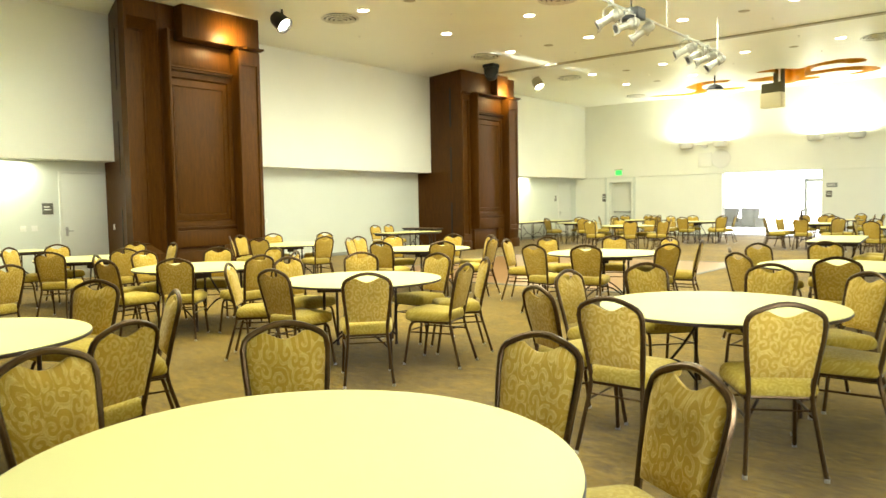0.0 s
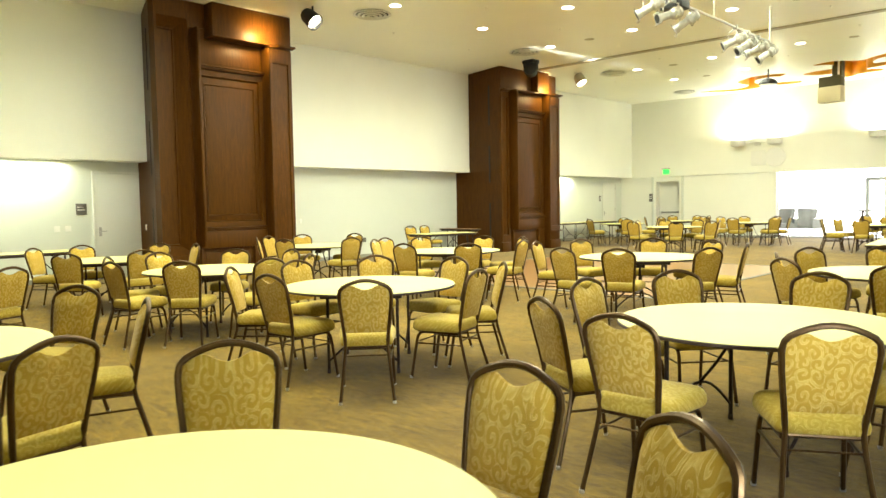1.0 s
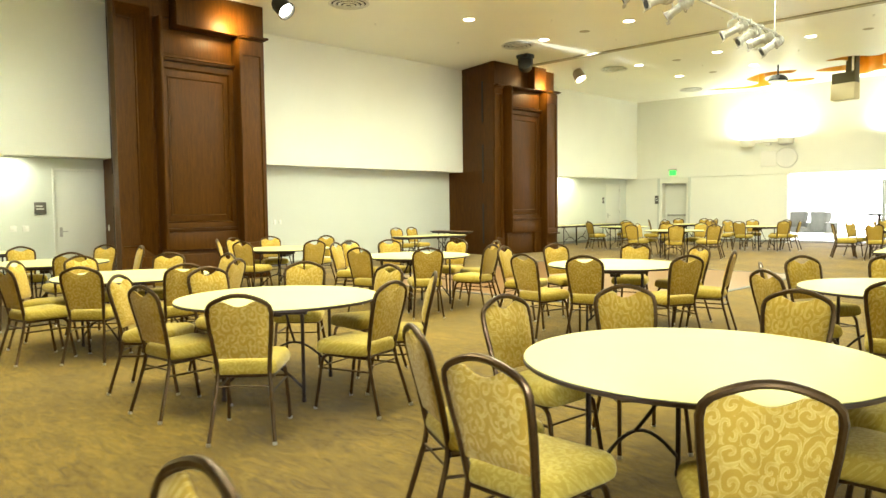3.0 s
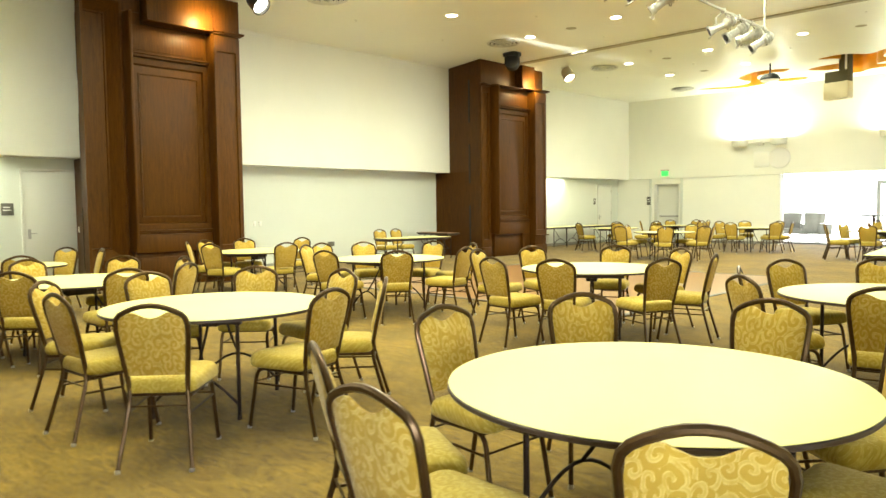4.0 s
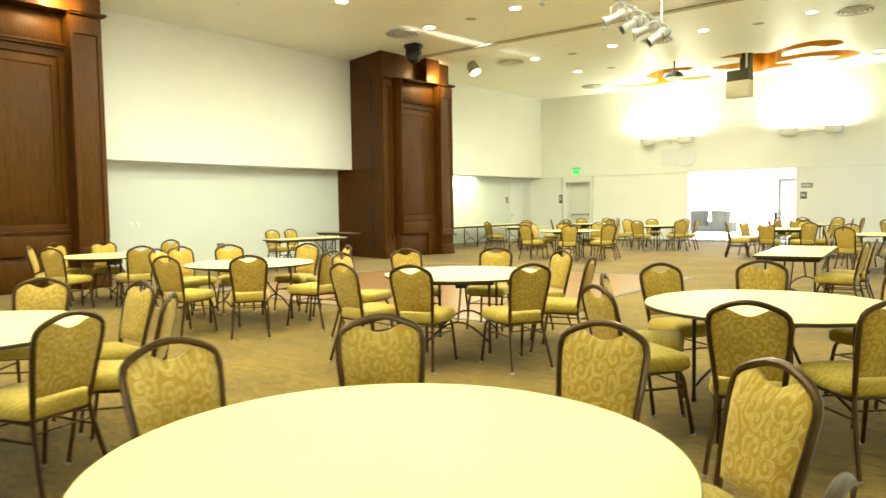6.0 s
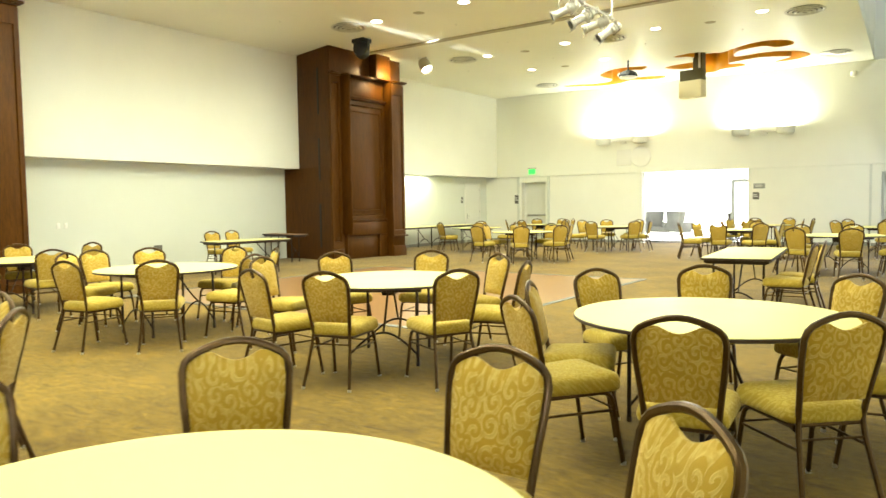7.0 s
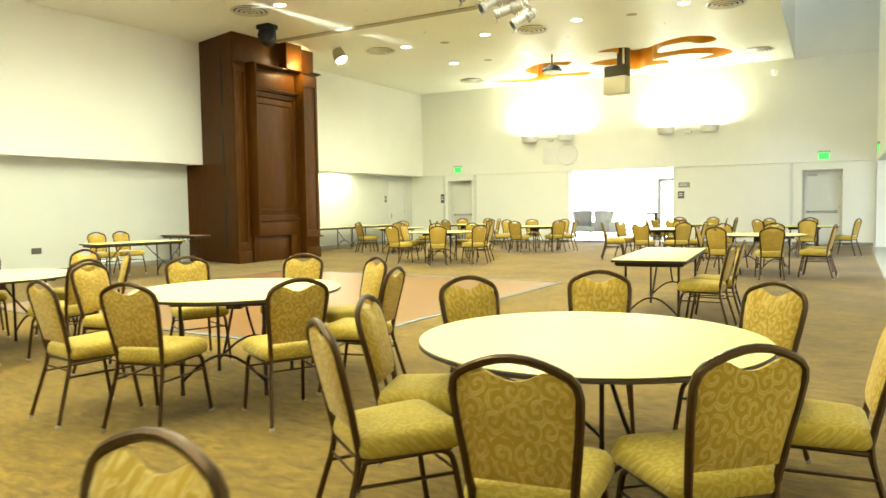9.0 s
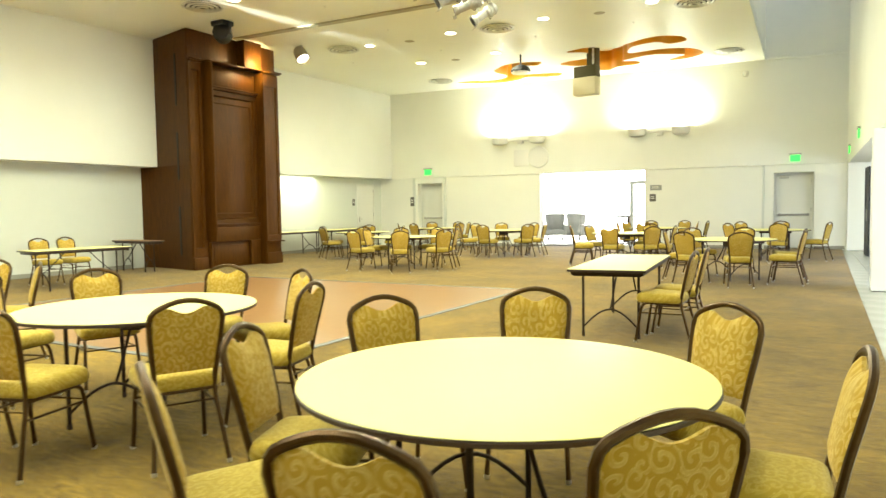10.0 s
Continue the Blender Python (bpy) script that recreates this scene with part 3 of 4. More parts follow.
def cushion_top(x):
    """The upper edge of the back cushion, scooped out under the hand grip."""
    a = abs(x)
    hoop = next((za + (zb - za) * (a - xa) / (xb - xa) for (xa, za), (xb, zb) in zip(BACK, BACK[1:6]) if xa <= a <= xb), 0.84) - 0.016
    t = min(a / 0.098, 1) ** 2
    return 0.852 + (hoop - 0.852) * t


def back_cushion():
    bm, nu, nv = bmesh.new(), 16, 12
    grids = []
    for sign in (1, -1):
        rows = []
        for j in range(nv + 1):
            row = []
            for i in range(nu + 1):
                u = -1 + 2 * i / nu
                top = cushion_top(u * 0.176)
                z = 0.522 + (top - 0.522) * j / nv
                x = u * (min(back_width(z), back_width(0.80) if z > 0.80 else 9) - 0.012)
                if z > 0.80:
                    x = u * 0.176
                puff = (1 - abs(u) ** 5) * (1 - abs(2 * j / nv - 1) ** 6)
                y = back_y(z) + sign * (0.006 + (0.030 if sign > 0 else 0.018) * puff)
                row.append(bm.verts.new((x, y, z)))
            rows.append(row)
        for a, b in zip(rows, rows[1:]):
            for i in range(nu):
                f = (a[i], a[i + 1], b[i + 1], b[i])
                bm.faces.new(f if sign < 0 else f[::-1])
        grids.append(rows)
    f, r = grids
    rim_f = f[0] + [w[-1] for w in f[1:]] + f[-1][-2::-1] + [w[0] for w in f[-2:0:-1]]
    rim_r = r[0] + [w[-1] for w in r[1:]] + r[-1][-2::-1] + [w[0] for w in r[-2:0:-1]]
    for i in range(len(rim_f)):
        j = (i + 1) % len(rim_f)
        bm.faces.new((rim_f[i], rim_f[j], rim_r[j], rim_r[i]))
    return bm


def seat_cushion():
    """A thick box cushion with rounded corners and a crowned top."""
    bm, n, r = bmesh.new(), 9, 0.055
    outline = []
    for cx, cy, start in ((0.170, 0.172, 0), (-0.170, 0.172, 90), (-0.145, -0.160, 180), (0.145, -0.160, 270)):
        for k in range(n):
            a = radians(start + 90 * k / (n - 1))
            outline.append(Vector((cx + r * math.cos(a), cy + r * math.sin(a), 0)))
    rings = []
    for inset, z in ((0.10, 0.412), (0.012, 0.414), (0.002, 0.424), (-0.003, 0.444), (0.0, 0.466), (0.006, 0.482), (0.017, 0.494), (0.034, 0.502), (0.065, 0.507), (0.11, 0.511), (0.16, 0.513)):
        ring_ = []
        for q in outline:
            k = 1 - inset / 0.225
            lift = 0.010 * max(q.y, 0) / 0.22 if z > 0.46 else 0.0
            ring_.append(bm.verts.new((q.x * k, q.y * k + 0.0, z + lift)))
        rings.append(ring_)
    for a, b in zip(rings, rings[1:]):
        for k in range(len(a)):
            bm.faces.new((a[k], a[(k + 1) % len(a)], b[(k + 1) % len(a)], b[k]))
    bm.faces.new(rings[0][::-1]), bm.faces.new(rings[-1])
    return bm


def make_chair():
    c = thing("banquet_chair", "bronze-framed banquet chair with gold scroll-patterned upholstery", "chair", "banquet chairs")
    hoop = [(x, back_y(z), z) for x, z in BACK]
    path = [(-x, y, z) for x, y, z in hoop[::-1]] + hoop[1:]
    part("back_frame", tubes(path, r=0.0150, seg=8), M_FRAME, c)
    part("backrest", back_cushion(), M_FABRIC, c)
    part("seat", seat_cushion(), M_SEAT, c)
    for y, w in ((-0.20, 0.165), (0.165, 0.188)):
        part("seat_rail", tubes([(-w, y, 0.408), (w, y, 0.408)], r=0.011), M_FRAME, c)
    for s in (-1, 1):
        rear = part("leg", tubes(rounded([(s * 0.158, back_y(0.44), 0.44), (s * 0.163, -0.215, 0.36), (s * 0.200, -0.315, 0.012)], 0.06), r=0.0130), M_FRAME, c)
        front = part("leg", tubes(rounded([(s * 0.170, -0.20, 0.400), (s * 0.190, 0.170, 0.408), (s * 0.208, 0.235, 0.012)], 0.07), r=0.0130), M_FRAME, c)
        for leg, x, y in ((rear, s * 0.2005, -0.318), (front, s * 0.2085, 0.2365)):
            part("glide", lathe(bmesh.new(), [(0.013, 0.0), (0.0145, 0.004), (0.0135, 0.020)], 10, pose(x, y, 0)), M_GLIDE, leg, "worn metal glide")
        z = 0.305
        part("stretcher", tubes([(s * 0.176, -0.214 - 0.087 * (0.36 - z) / 0.3, z), (s * 0.196, 0.192, z)], r=0.0075, seg=6), M_FRAME, c)
    part("cross_stretcher", tubes([(-0.170, -0.219, 0.345), (0.170, -0.219, 0.345)], r=0.006, seg=6), M_FRAME, c)
    part("cross_stretcher", tubes([(-0.194, 0.186, 0.315), (0.194, 0.186, 0.315)], r=0.006, seg=6), M_FRAME, c)
    return c


CHAIR = make_chair()
CHAIRS = []


def chair_at(x, y, facing):
    """A chair whose back's crown stands over (x, y), turned so that it faces that way (degrees from +x)."""
    a = radians(facing)
    m = pose(x + 0.315 * math.cos(a), y + 0.315 * math.sin(a), 0, 0, 0, facing - 90)
    if CHAIRS:
        CHAIRS.append(copy_thing(CHAIR, m))
    else:
        CHAIR.matrix_basis = m
        CHAIRS.append(CHAIR)


# ---- folding tables ----


def leg_frame(parent, span, y, s, height, depth):
    """A folding pair of legs with an arched foot brace and a strut to the middle."""
    h = span / 2
    legs = part("leg_frame", tubes(rounded([(-h, y, 0.02), (-h, y, height), (h, y, height), (h, y, 0.02)], 0.05), r=0.014), M_LEG, parent)
    arch = [(-h + 2 * h * k / 12, y, 0.10 + 0.20 * math.sin(math.pi * k / 12)) for k in range(13)]
    part("arch_brace", tubes(arch, r=0.010), M_LEG, legs)
    part("strut", tubes(rounded([(0, y, 0.30), (0, y - s * depth * 0.35, 0.42), (0, y - s * depth, height)], 0.15), r=0.010), M_LEG, legs)
    for x in (-h, h):
        part("foot_cap", lathe(bmesh.new(), [(0.016, 0.0), (0.018, 0.006), (0.017, 0.035)], 10, pose(x, y, 0)), M_EDGE, legs)


def make_round_table():
    t = thing("round_table", "round folding banquet table with a bare cream laminate top", "table", "round banquet tables")
    r = 0.80
    part("tabletop", lathe(bmesh.new(), [(0.30, 0.741), (r - 0.012, 0.741), (r - 0.004, 0.7435), (r - 0.004, 0.7455), (r - 0.010, 0.7475), (0.3, 0.7475)], 72), M_TOP, t)
    part("edge_band", lathe(bmesh.new(), [(r - 0.02, 0.722), (r - 0.004, 0.722), (r, 0.726), (r, 0.738), (r - 0.004, 0.7405), (r - 0.02, 0.7405)], 72), M_EDGE, t, "dark brown vinyl edge band")
    part("underside", lathe(bmesh.new(), [(0.2, 0.724), (r - 0.02, 0.724), (r - 0.02, 0.738), (0.2, 0.738)], 48), M_PLY, t)
    for y in (-0.455, 0.455):
        part("leg_bracket", boxes((-0.36, 0.36, y - 0.025, y + 0.025, 0.67, 0.724), bevel=0.006), M_LEG, t)
    part("hinge_block", boxes((-0.06, 0.06, -0.14, 0.14, 0.60, 0.724), bevel=0.006), M_LEG, t, "black hinge block under the top")
    leg_frame(t, 0.62, 0.40, 1, 0.70, 0.30)
    leg_frame(t, 0.62, -0.40, -1, 0.70, 0.30)
    return t


def make_long_table(length, width, label, top=None):
    t = thing("folding_table", label, "table", "rectangular folding tables")
    a, b = length / 2, width / 2
    part("tabletop", boxes((-b + 0.006, b - 0.006, -a + 0.006, a - 0.006, 0.728, 0.7475), bevel=0.004), top or M_TOP, t)
    part("edge_band", boxes((-b, b, -a, -a + 0.018, 0.715, 0.742), (-b, b, a - 0.018, a, 0.715, 0.742), (-b, -b + 0.018, -a, a, 0.7152, 0.7418), (b - 0.018, b, -a, a, 0.7152, 0.7418), bevel=0.004), M_EDGE, t, "dark brown edge band")
    part("apron", boxes((-b + 0.05, b - 0.05, -a + 0.05, -a + 0.09, 0.67, 0.728), (-b + 0.05, b - 0.05, a - 0.09, a - 0.05, 0.67, 0.728), (-b + 0.03, -b + 0.06, -a + 0.05, a - 0.05, 0.68, 0.728), (b - 0.06, b - 0.03, -a + 0.05, a - 0.05, 0.68, 0.728), bevel=0.004), M_LEG, t)
    leg_frame(t, width - 0.22, a - 0.28, 1, 0.70, 0.42)
    leg_frame(t, width - 0.22, -a + 0.28, -1, 0.70, 0.42)
    return t


ROUND = make_round_table()
ROUNDS = []


def round_table(x, y, turn, seats=()):
    """A round table and its chairs; each seat is the crown of a chair's back (x, y) and how far it is turned off the table's middle."""
    m = pose(x, y, 0, 0, 0, turn)
    if ROUNDS:
        ROUNDS.append(copy_thing(ROUND, m))
    else:
        ROUND.matrix_basis = m
        ROUNDS.append(ROUND)
    for cx, cy, off in seats:
        chair_at(cx, cy, math.degrees(math.atan2(y - cy, x - cx)) + off)


round_table(-1.57, 1.21, 20, [(-2.93, 1.07, 0), (-2.68, 2.03, 6), (-1.54, 2.46, 0), (-0.83, 2.24, 6)])
round_table(-1.64, 4.88, 75, [(-1.82, 3.59, 8), (-0.96, 3.88, -4), (-2.47, 3.87, 12), (-2.85, 4.93, 0), (-2.59, 5.82, 4), (-1.665, 6.22, 0), (-0.89, 5.83, 0), (-0.56, 4.87, 0)])
round_table(-5.15, 4.86, 40, [(-4.10, 3.93, 0), (-5.11, 3.75, 4), (-6.10, 3.96, 0), (-6.27, 4.81, 0), (-6.08, 5.74, 0), (-5.13, 6.03, 0), (-3.96, 5.05, 6), (-4.25, 5.75, 4)])
round_table(-4.80, 1.20, 10, [(-5.57, 2.45, 0), (-4.37, 2.44, 0), (-3.34, 1.61, 0)])
round_table(-8.08, 4.84, 15, [(-7.28, 4.05, 0), (-7.88, 3.56, 0), (-8.82, 3.88, 0), (-9.15, 4.65, 0), (-8.85, 5.60, 0), (-8.05, 5.98, 0), (-7.05, 5.55, 0), (-6.82, 4.86, 0)])
round_table(-11.15, 4.85, 60, [(-10.15, 3.85, 0), (-12.45, 4.85, 0), (-9.98, 4.80, 0), (-11.85, 5.90, 0), (-10.95, 6.10, 0), (-12.20, 4.05, 0)])
round_table(-4.74, 9.24, 30, [(-5.05, 7.85, 6), (-4.35, 7.99, 0), (-3.52, 8.62, 0), (-3.45, 9.58, 0), (-4.20, 10.35, 0), (-5.18, 10.48, 0), (-6.02, 9.78, 0), (-6.22, 8.92, 0)])
round_table(-1.60, 8.50, 50, [(-1.36, 7.17, 0), (-0.77, 7.64, 0), (-2.62, 9.15, 0), (-2.00, 9.82, 0), (-0.91, 9.54, 0), (-2.32, 7.42, 0), (-2.62, 8.12, 0), (-0.37, 8.61, 0)])
round_table(-7.95, 8.95, 0, [(-6.82, 8.12, 0), (-7.62, 7.60, 0), (-9.15, 8.35, 0), (-9.45, 8.85, 0), (-9.15, 9.45, 0), (-8.30, 10.20, 0), (-7.35, 10.10, 0), (-6.64, 9.18, 0)])
round_table(-11.35, 8.85, 35, [(-10.85, 7.70, 0), (-12.45, 9.20, 0), (-11.75, 10.05, 0), (-10.12, 8.65, 0), (-12.55, 8.45, 0), (-12.0, 7.85, 0)])
# small round of chairs behind the first rows
chair_at(-8.09, 2.68, 200)
# tables beyond the dance floor
round_table(-9.60, 20.25, 20, [(-10.25, 19.05, 24), (-8.85, 18.90, 6), (-8.25, 19.80, -14), (-8.35, 20.60, 0), (-10.80, 20.35, 10), (-10.35, 21.25, 0), (-9.40, 21.50, 5)])
round_table(-9.10, 24.80, 65, [(-9.17, 23.55, 0), (-8.05, 24.15, -10), (-7.85, 24.95, 0), (-10.25, 24.15, 12), (-10.30, 25.35, -6), (-9.70, 25.95, 0), (-8.60, 25.95, 6)])
round_table(-12.80, 22.95, 10, [(-13.45, 21.85, 8), (-13.95, 22.55, 0), (-13.35, 24.05, -6), (-11.65, 23.40, 0), (-12.05, 21.95, -8)])
round_table(-12.50, 26.60, 80, [(-13.20, 27.65, 0), (-12.25, 27.85, 5), (-11.30, 26.25, 0), (-13.50, 25.90, 0), (-12.55, 25.35, -10), (-11.60, 27.45, 0)])
round_table(-5.00, 22.90, 30, [(-5.05, 21.65, 4), (-6.15, 22.20, -12), (-6.05, 23.30, 0), (-6.35, 22.75, 8), (-4.12, 21.85, 0), (-3.78, 22.55, 15), (-4.70, 24.15, 0)])
round_table(-2.30, 20.10, 45, [(-2.90, 18.78, 6), (-1.93, 18.55, 0), (-1.02, 19.45, 20), (-1.05, 20.35, 0), (-3.40, 19.60, -20), (-3.15, 21.00, 0), (-2.20, 21.35, 0)])
round_table(-5.15, 26.80, 5, [(-5.60, 27.95, 0), (-4.60, 27.95, 8), (-6.20, 27.30, 0), (-5.25, 25.55, 0), (-6.15, 26.15, -8)])
round_table(-1.95, 25.30, 5, [(-1.78, 24.05, 0), (-0.75, 25.15, -12), (-2.95, 24.55, 10), (-2.85, 26.15, 0), (-1.90, 26.55, 0)])
chair_at(-3.95, 26.40, 190)
chair_at(-3.80, 27.05, 176)

LABEL = "rectangular folding table with a pale laminate top and dark edge"
first_long = make_long_table(2.35, 0.80, LABEL)
first_long.matrix_basis = pose(-2.69, 14.25, 0, 0, 0, 6)
copy_thing(first_long, pose(-15.55, 22.9, 0))
copy_thing(first_long, pose(-15.50, 25.45, 0, 0, 0, -2))
copy_thing(first_long, pose(-14.6, 4.3, 0, 0, 0, 3))
side_table = make_long_table(1.83, 0.76, "rectangular folding table with a pale top standing by the wall")
side_table.matrix_basis = pose(-13.25, 14.3, 0, 0, 0, -8)
half_table = make_long_table(1.5, 0.46, "narrow folding table with a worn plywood top", M_HALF)
half_table.matrix_basis = pose(-15.3, 17.2, 0, 0, 0, 84)
chair_at(-1.74, 13.40, 178)
chair_at(-1.72, 14.00, 184)
chair_at(-14.60, 14.35, -4)
chair_at(-14.65, 14.95, 2)

# ---- doors and small fittings on the walls ----


def wall_door(name, m, width, height, label, bar=False, closer=False):
    """A flush door in a steel frame; local x along the wall, the room at negative y."""
    d = thing(name, label, "door", m=m, kind="structure")
    part("door_leaf", boxes((0.0, width, -0.012, 0.03, 0.01, height), bevel=0.003), M_DOOR, d)
    part("door_frame", boxes((-0.055, -0.004, -0.03, 0.03, 0, height + 0.055), (width + 0.004, width + 0.055, -0.03, 0.03, 0, height + 0.055), (-0.004, width + 0.004, -0.03, 0.03, height + 0.006, height + 0.055), bevel=0.004), M_DOOR, d)
    if bar:
        part("push_bar", boxes((0.06, width - 0.06, -0.075, -0.04, 1.02, 1.075), (0.06, 0.14, -0.05, -0.012, 1.0, 1.09), (width - 0.14, width - 0.06, -0.05, -0.012, 1.0, 1.09), bevel=0.006), M_SILVER, d)
    else:
        handle = part("door_handle", boxes((0.05, 0.11, -0.024, -0.012, 0.94, 1.14), bevel=0.006), M_SILVER, d)
        part("lever", tubes(rounded([(0.08, -0.02, 1.05), (0.08, -0.065, 1.05), (0.20, -0.065, 1.05)], 0.02), r=0.010), M_SILVER, handle)
    if closer:
        part("door_closer", boxes((0.10, 0.36, -0.07, -0.014, height - 0.12, height - 0.06), bevel=0.006), M_SILVER, d)
    for z in (0.25, height / 2, height - 0.25):
        part("hinge", lathe(bmesh.new(), [(0.009, 0), (0.009, 0.11)], 8, pose(width + 0.001, -0.018, z)), M_SILVER, d)
    return d


WEST = pose(LOW, 0, 0, 0, 0, 90)
wall_door("door_1", WEST @ pose(6.47, 0, 0), 0.98, 2.30, "closed pale steel door with a lever handle")
wall_door("door_2", WEST @ pose(27.35, 0, 0), 0.98, 2.30, "closed pale steel door near the far corner")
wall_door("door_3", FAR @ pose(1.05, 0.37, 0), 0.90, 2.29, "closed pale exit door with a push bar", True)
wall_door("door_4", FAR @ pose(13.34, 0.37, 0), 0.98, 2.27, "closed pale exit door with a push bar and closer", True, True)
# these strips take the same shade-darkened wall tone
ob = setting("trim", boxes((0.80, 0.90, 0.0, 0.039, 0, 2.56), (2.10, 2.20, 0.0, 0.039, 0, 2.56), bevel=0.004), M_WALL_SHADED, "pale reveal beside the exit door", "trim")
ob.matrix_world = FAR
ob = setting("trim", boxes((12.95, 13.02, 0.0, 0.039, 0, 2.56), bevel=0.004), M_WALL_SHADED, "pale reveal beside the exit door", "trim")
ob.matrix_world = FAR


def plate(name, m, w, h, mat, label, category, rocker=True):
    p = thing(name, label, category, m=m)
    part("plate", boxes((-w / 2, w / 2, -0.012, 0.0, -h / 2, h / 2), bevel=0.003), mat, p)
    if rocker:
        part("rocker", boxes((-w / 5, w / 5, -0.017, -0.011, -h / 4, h / 4), bevel=0.002), M_WHITE, p)
    return p


for y in (5.68, 5.90):
    plate("light_switch", WEST @ pose(y, 0, 1.13), 0.12, 0.12, M_WHITE, "white light switch on the pale wall", "switch")
for y in (11.62, 11.78):
    plate("wall_plate", WEST @ pose(y, 0, 1.13), 0.075, 0.12, M_WHITE, "white switch plate on the pale wall", "switch")
plate("wall_outlet", WEST @ pose(13.97, 0, 0.52), 0.22, 0.13, M_SIGN, "dark floor-box outlet plate on the wall", "outlet", False)
plate("light_switch", pose(-15.5, 7.26, 1.12, 0, 0, -10), 0.10, 0.12, M_WHITE, "white switch on the side of the wooden pillar", "switch")


def braille_sign(m, w, h, mat, label):
    s = thing("room_sign", label, "sign", m=m)
    part("sign_plate", boxes((-w / 2, w / 2, -0.012, 0.0, -h / 2, h / 2), bevel=0.003), mat, s)
    part("text_bars", boxes((-w * 0.36, w * 0.2, -0.015, -0.011, h * 0.12, h * 0.22), (-w * 0.36, w * 0.3, -0.015, -0.011, -h * 0.12, -h * 0.02), bevel=0.001), M_WHITE, s, "pale unreadable lettering")
    return s


braille_sign(WEST @ pose(6.18, 0, 1.54), 0.22, 0.24, M_SIGN, "dark room sign beside the door")
braille_sign(WEST @ pose(27.1, 0, 1.68), 0.14, 0.24, M_SIGN, "dark sign beside the far door")
braille_sign(FAR @ pose(0.78, 0.0, 1.68), 0.16, 0.34, M_SIGN, "dark tall sign beside the exit door")
braille_sign(FAR @ pose(9.78, 0.04, 1.97), 0.36, 0.17, M_GREYSIGN, "grey room sign beside the opening")
braille_sign(FAR @ pose(9.68, 0.04, 1.64), 0.20, 0.24, M_SIGN, "dark room sign beside the opening")


def exit_sign(m, label):
    s = thing("exit_sign", label, "exit sign", m=m)
    part("housing", boxes((-0.17, 0.17, -0.06, 0.0, 0.12, 0.17), bevel=0.006), M_SILVER, s)
    part("lit_panel", boxes((-0.135, 0.135, -0.04, -0.02, -0.07, 0.118), bevel=0.004), M_EXIT, s, "glowing green panel")
    return s


exit_sign(FAR @ pose(1.47, 0.0, 2.74), "lit green exit sign above the door")
exit_sign(FAR @ pose(13.86, 0.0, 2.72), "lit green exit sign above the door")
exit_sign(pose(side_x(24.0), 24.0, 2.86, 0, 0, -88), "lit green exit sign on the lobby header")
exit_sign(pose(side_x(28.4), 28.4, 2.80, 0, 0, -88), "lit green exit sign on the lobby header")


def sconce(m):
    s = thing("wall_sconce", "white double-bowl uplight on the far wall", "wall lamp", "wall sconces", m)
    part("bar", tubes([(-0.72, -0.16, 0.0), (-0.35, -0.20, 0.04), (0.0, -0.21, 0.05), (0.35, -0.20, 0.04), (0.72, -0.16, 0.0)], r=0.03), M_WHITE, s)
    part("mount", boxes((-0.10, 0.10, -0.19, 0.0, -0.06, 0.08), bevel=0.01), M_WHITE, s)
    for x in (-0.68, 0.68):
        bowl = part("bowl", lathe(bmesh.new(), [(0.10, -0.10), (0.24, -0.07), (0.27, -0.02), (0.27, 0.10), (0.29, 0.12), (0.29, 0.15), (0.25, 0.15), (0.24, 0.05), (0.05, 0.03)], 28, pose(x, -0.32, 0)), M_WHITE, s)
        part("lamp_disc", lathe(bmesh.new(), [(0.02, 0.052), (0.22, 0.052), (0.22, 0.056), (0.02, 0.056)], 20, pose(x, -0.32, 0)), M_LENS, bowl, "lit lamp disc")
    return s


first_sconce = sconce(FAR @ pose(5.17, 0, 3.70))
copy_thing(first_sconce, FAR @ pose(9.92, 0, 3.72))
for u in (4.49, 5.85, 9.24, 10.60):
    lamp("sconce_light", "AREA", FAR @ pose(u, -0.32, 3.88, 180, 0, 0), 74, WARM, 0.46)
orn = thing("wall_ornament", "pale relief of a disc and plate below the uplight", "wall ornament", m=FAR @ pose(5.35, 0, 3.15))
part("disc", lathe(bmesh.new(), [(0.05, 0.0), (0.36, 0.0), (0.38, 0.02), (0.36, 0.05), (0.05, 0.05)], 32, pose(0.45, 0, 0, 90)), M_WHITE, orn)
part("plate", boxes((-0.45, 0.10, -0.04, 0.0, -0.30, 0.28), bevel=0.02), M_WHITE, orn)
cam_m = FAR @ pose(12.47, 0, 5.42)
dome = thing("security_camera", "small white camera high on the far wall", "camera", m=cam_m)
part("camera_body", lathe(bmesh.new(), [(0.02, -0.14), (0.07, -0.12), (0.085, -0.05), (0.085, 0.02), (0.03, 0.03)], 18, pose(0, -0.14, 0)), M_WHITE, dome)
part("bracket", boxes((-0.04, 0.04, -0.14, 0.0, 0.0, 0.06), bevel=0.008), M_WHITE, dome)

# ---- ceiling fittings ----


def downlight():
    d = thing("ceiling_light", "round recessed downlight, lit", "ceiling light", "recessed downlights")
    part("trim_ring", lathe(bmesh.new(), [(0.125, 0.0), (0.155, -0.004), (0.155, 0.0), (0.150, 0.004), (0.125, 0.004)], 28, hollow=True), M_WHITE, d)
    part("lens", lathe(bmesh.new(), [(0.02, -0.003), (0.124, -0.003), (0.124, 0.002), (0.02, 0.002)], 24), M_LENS, d, "glowing lens")
    return d


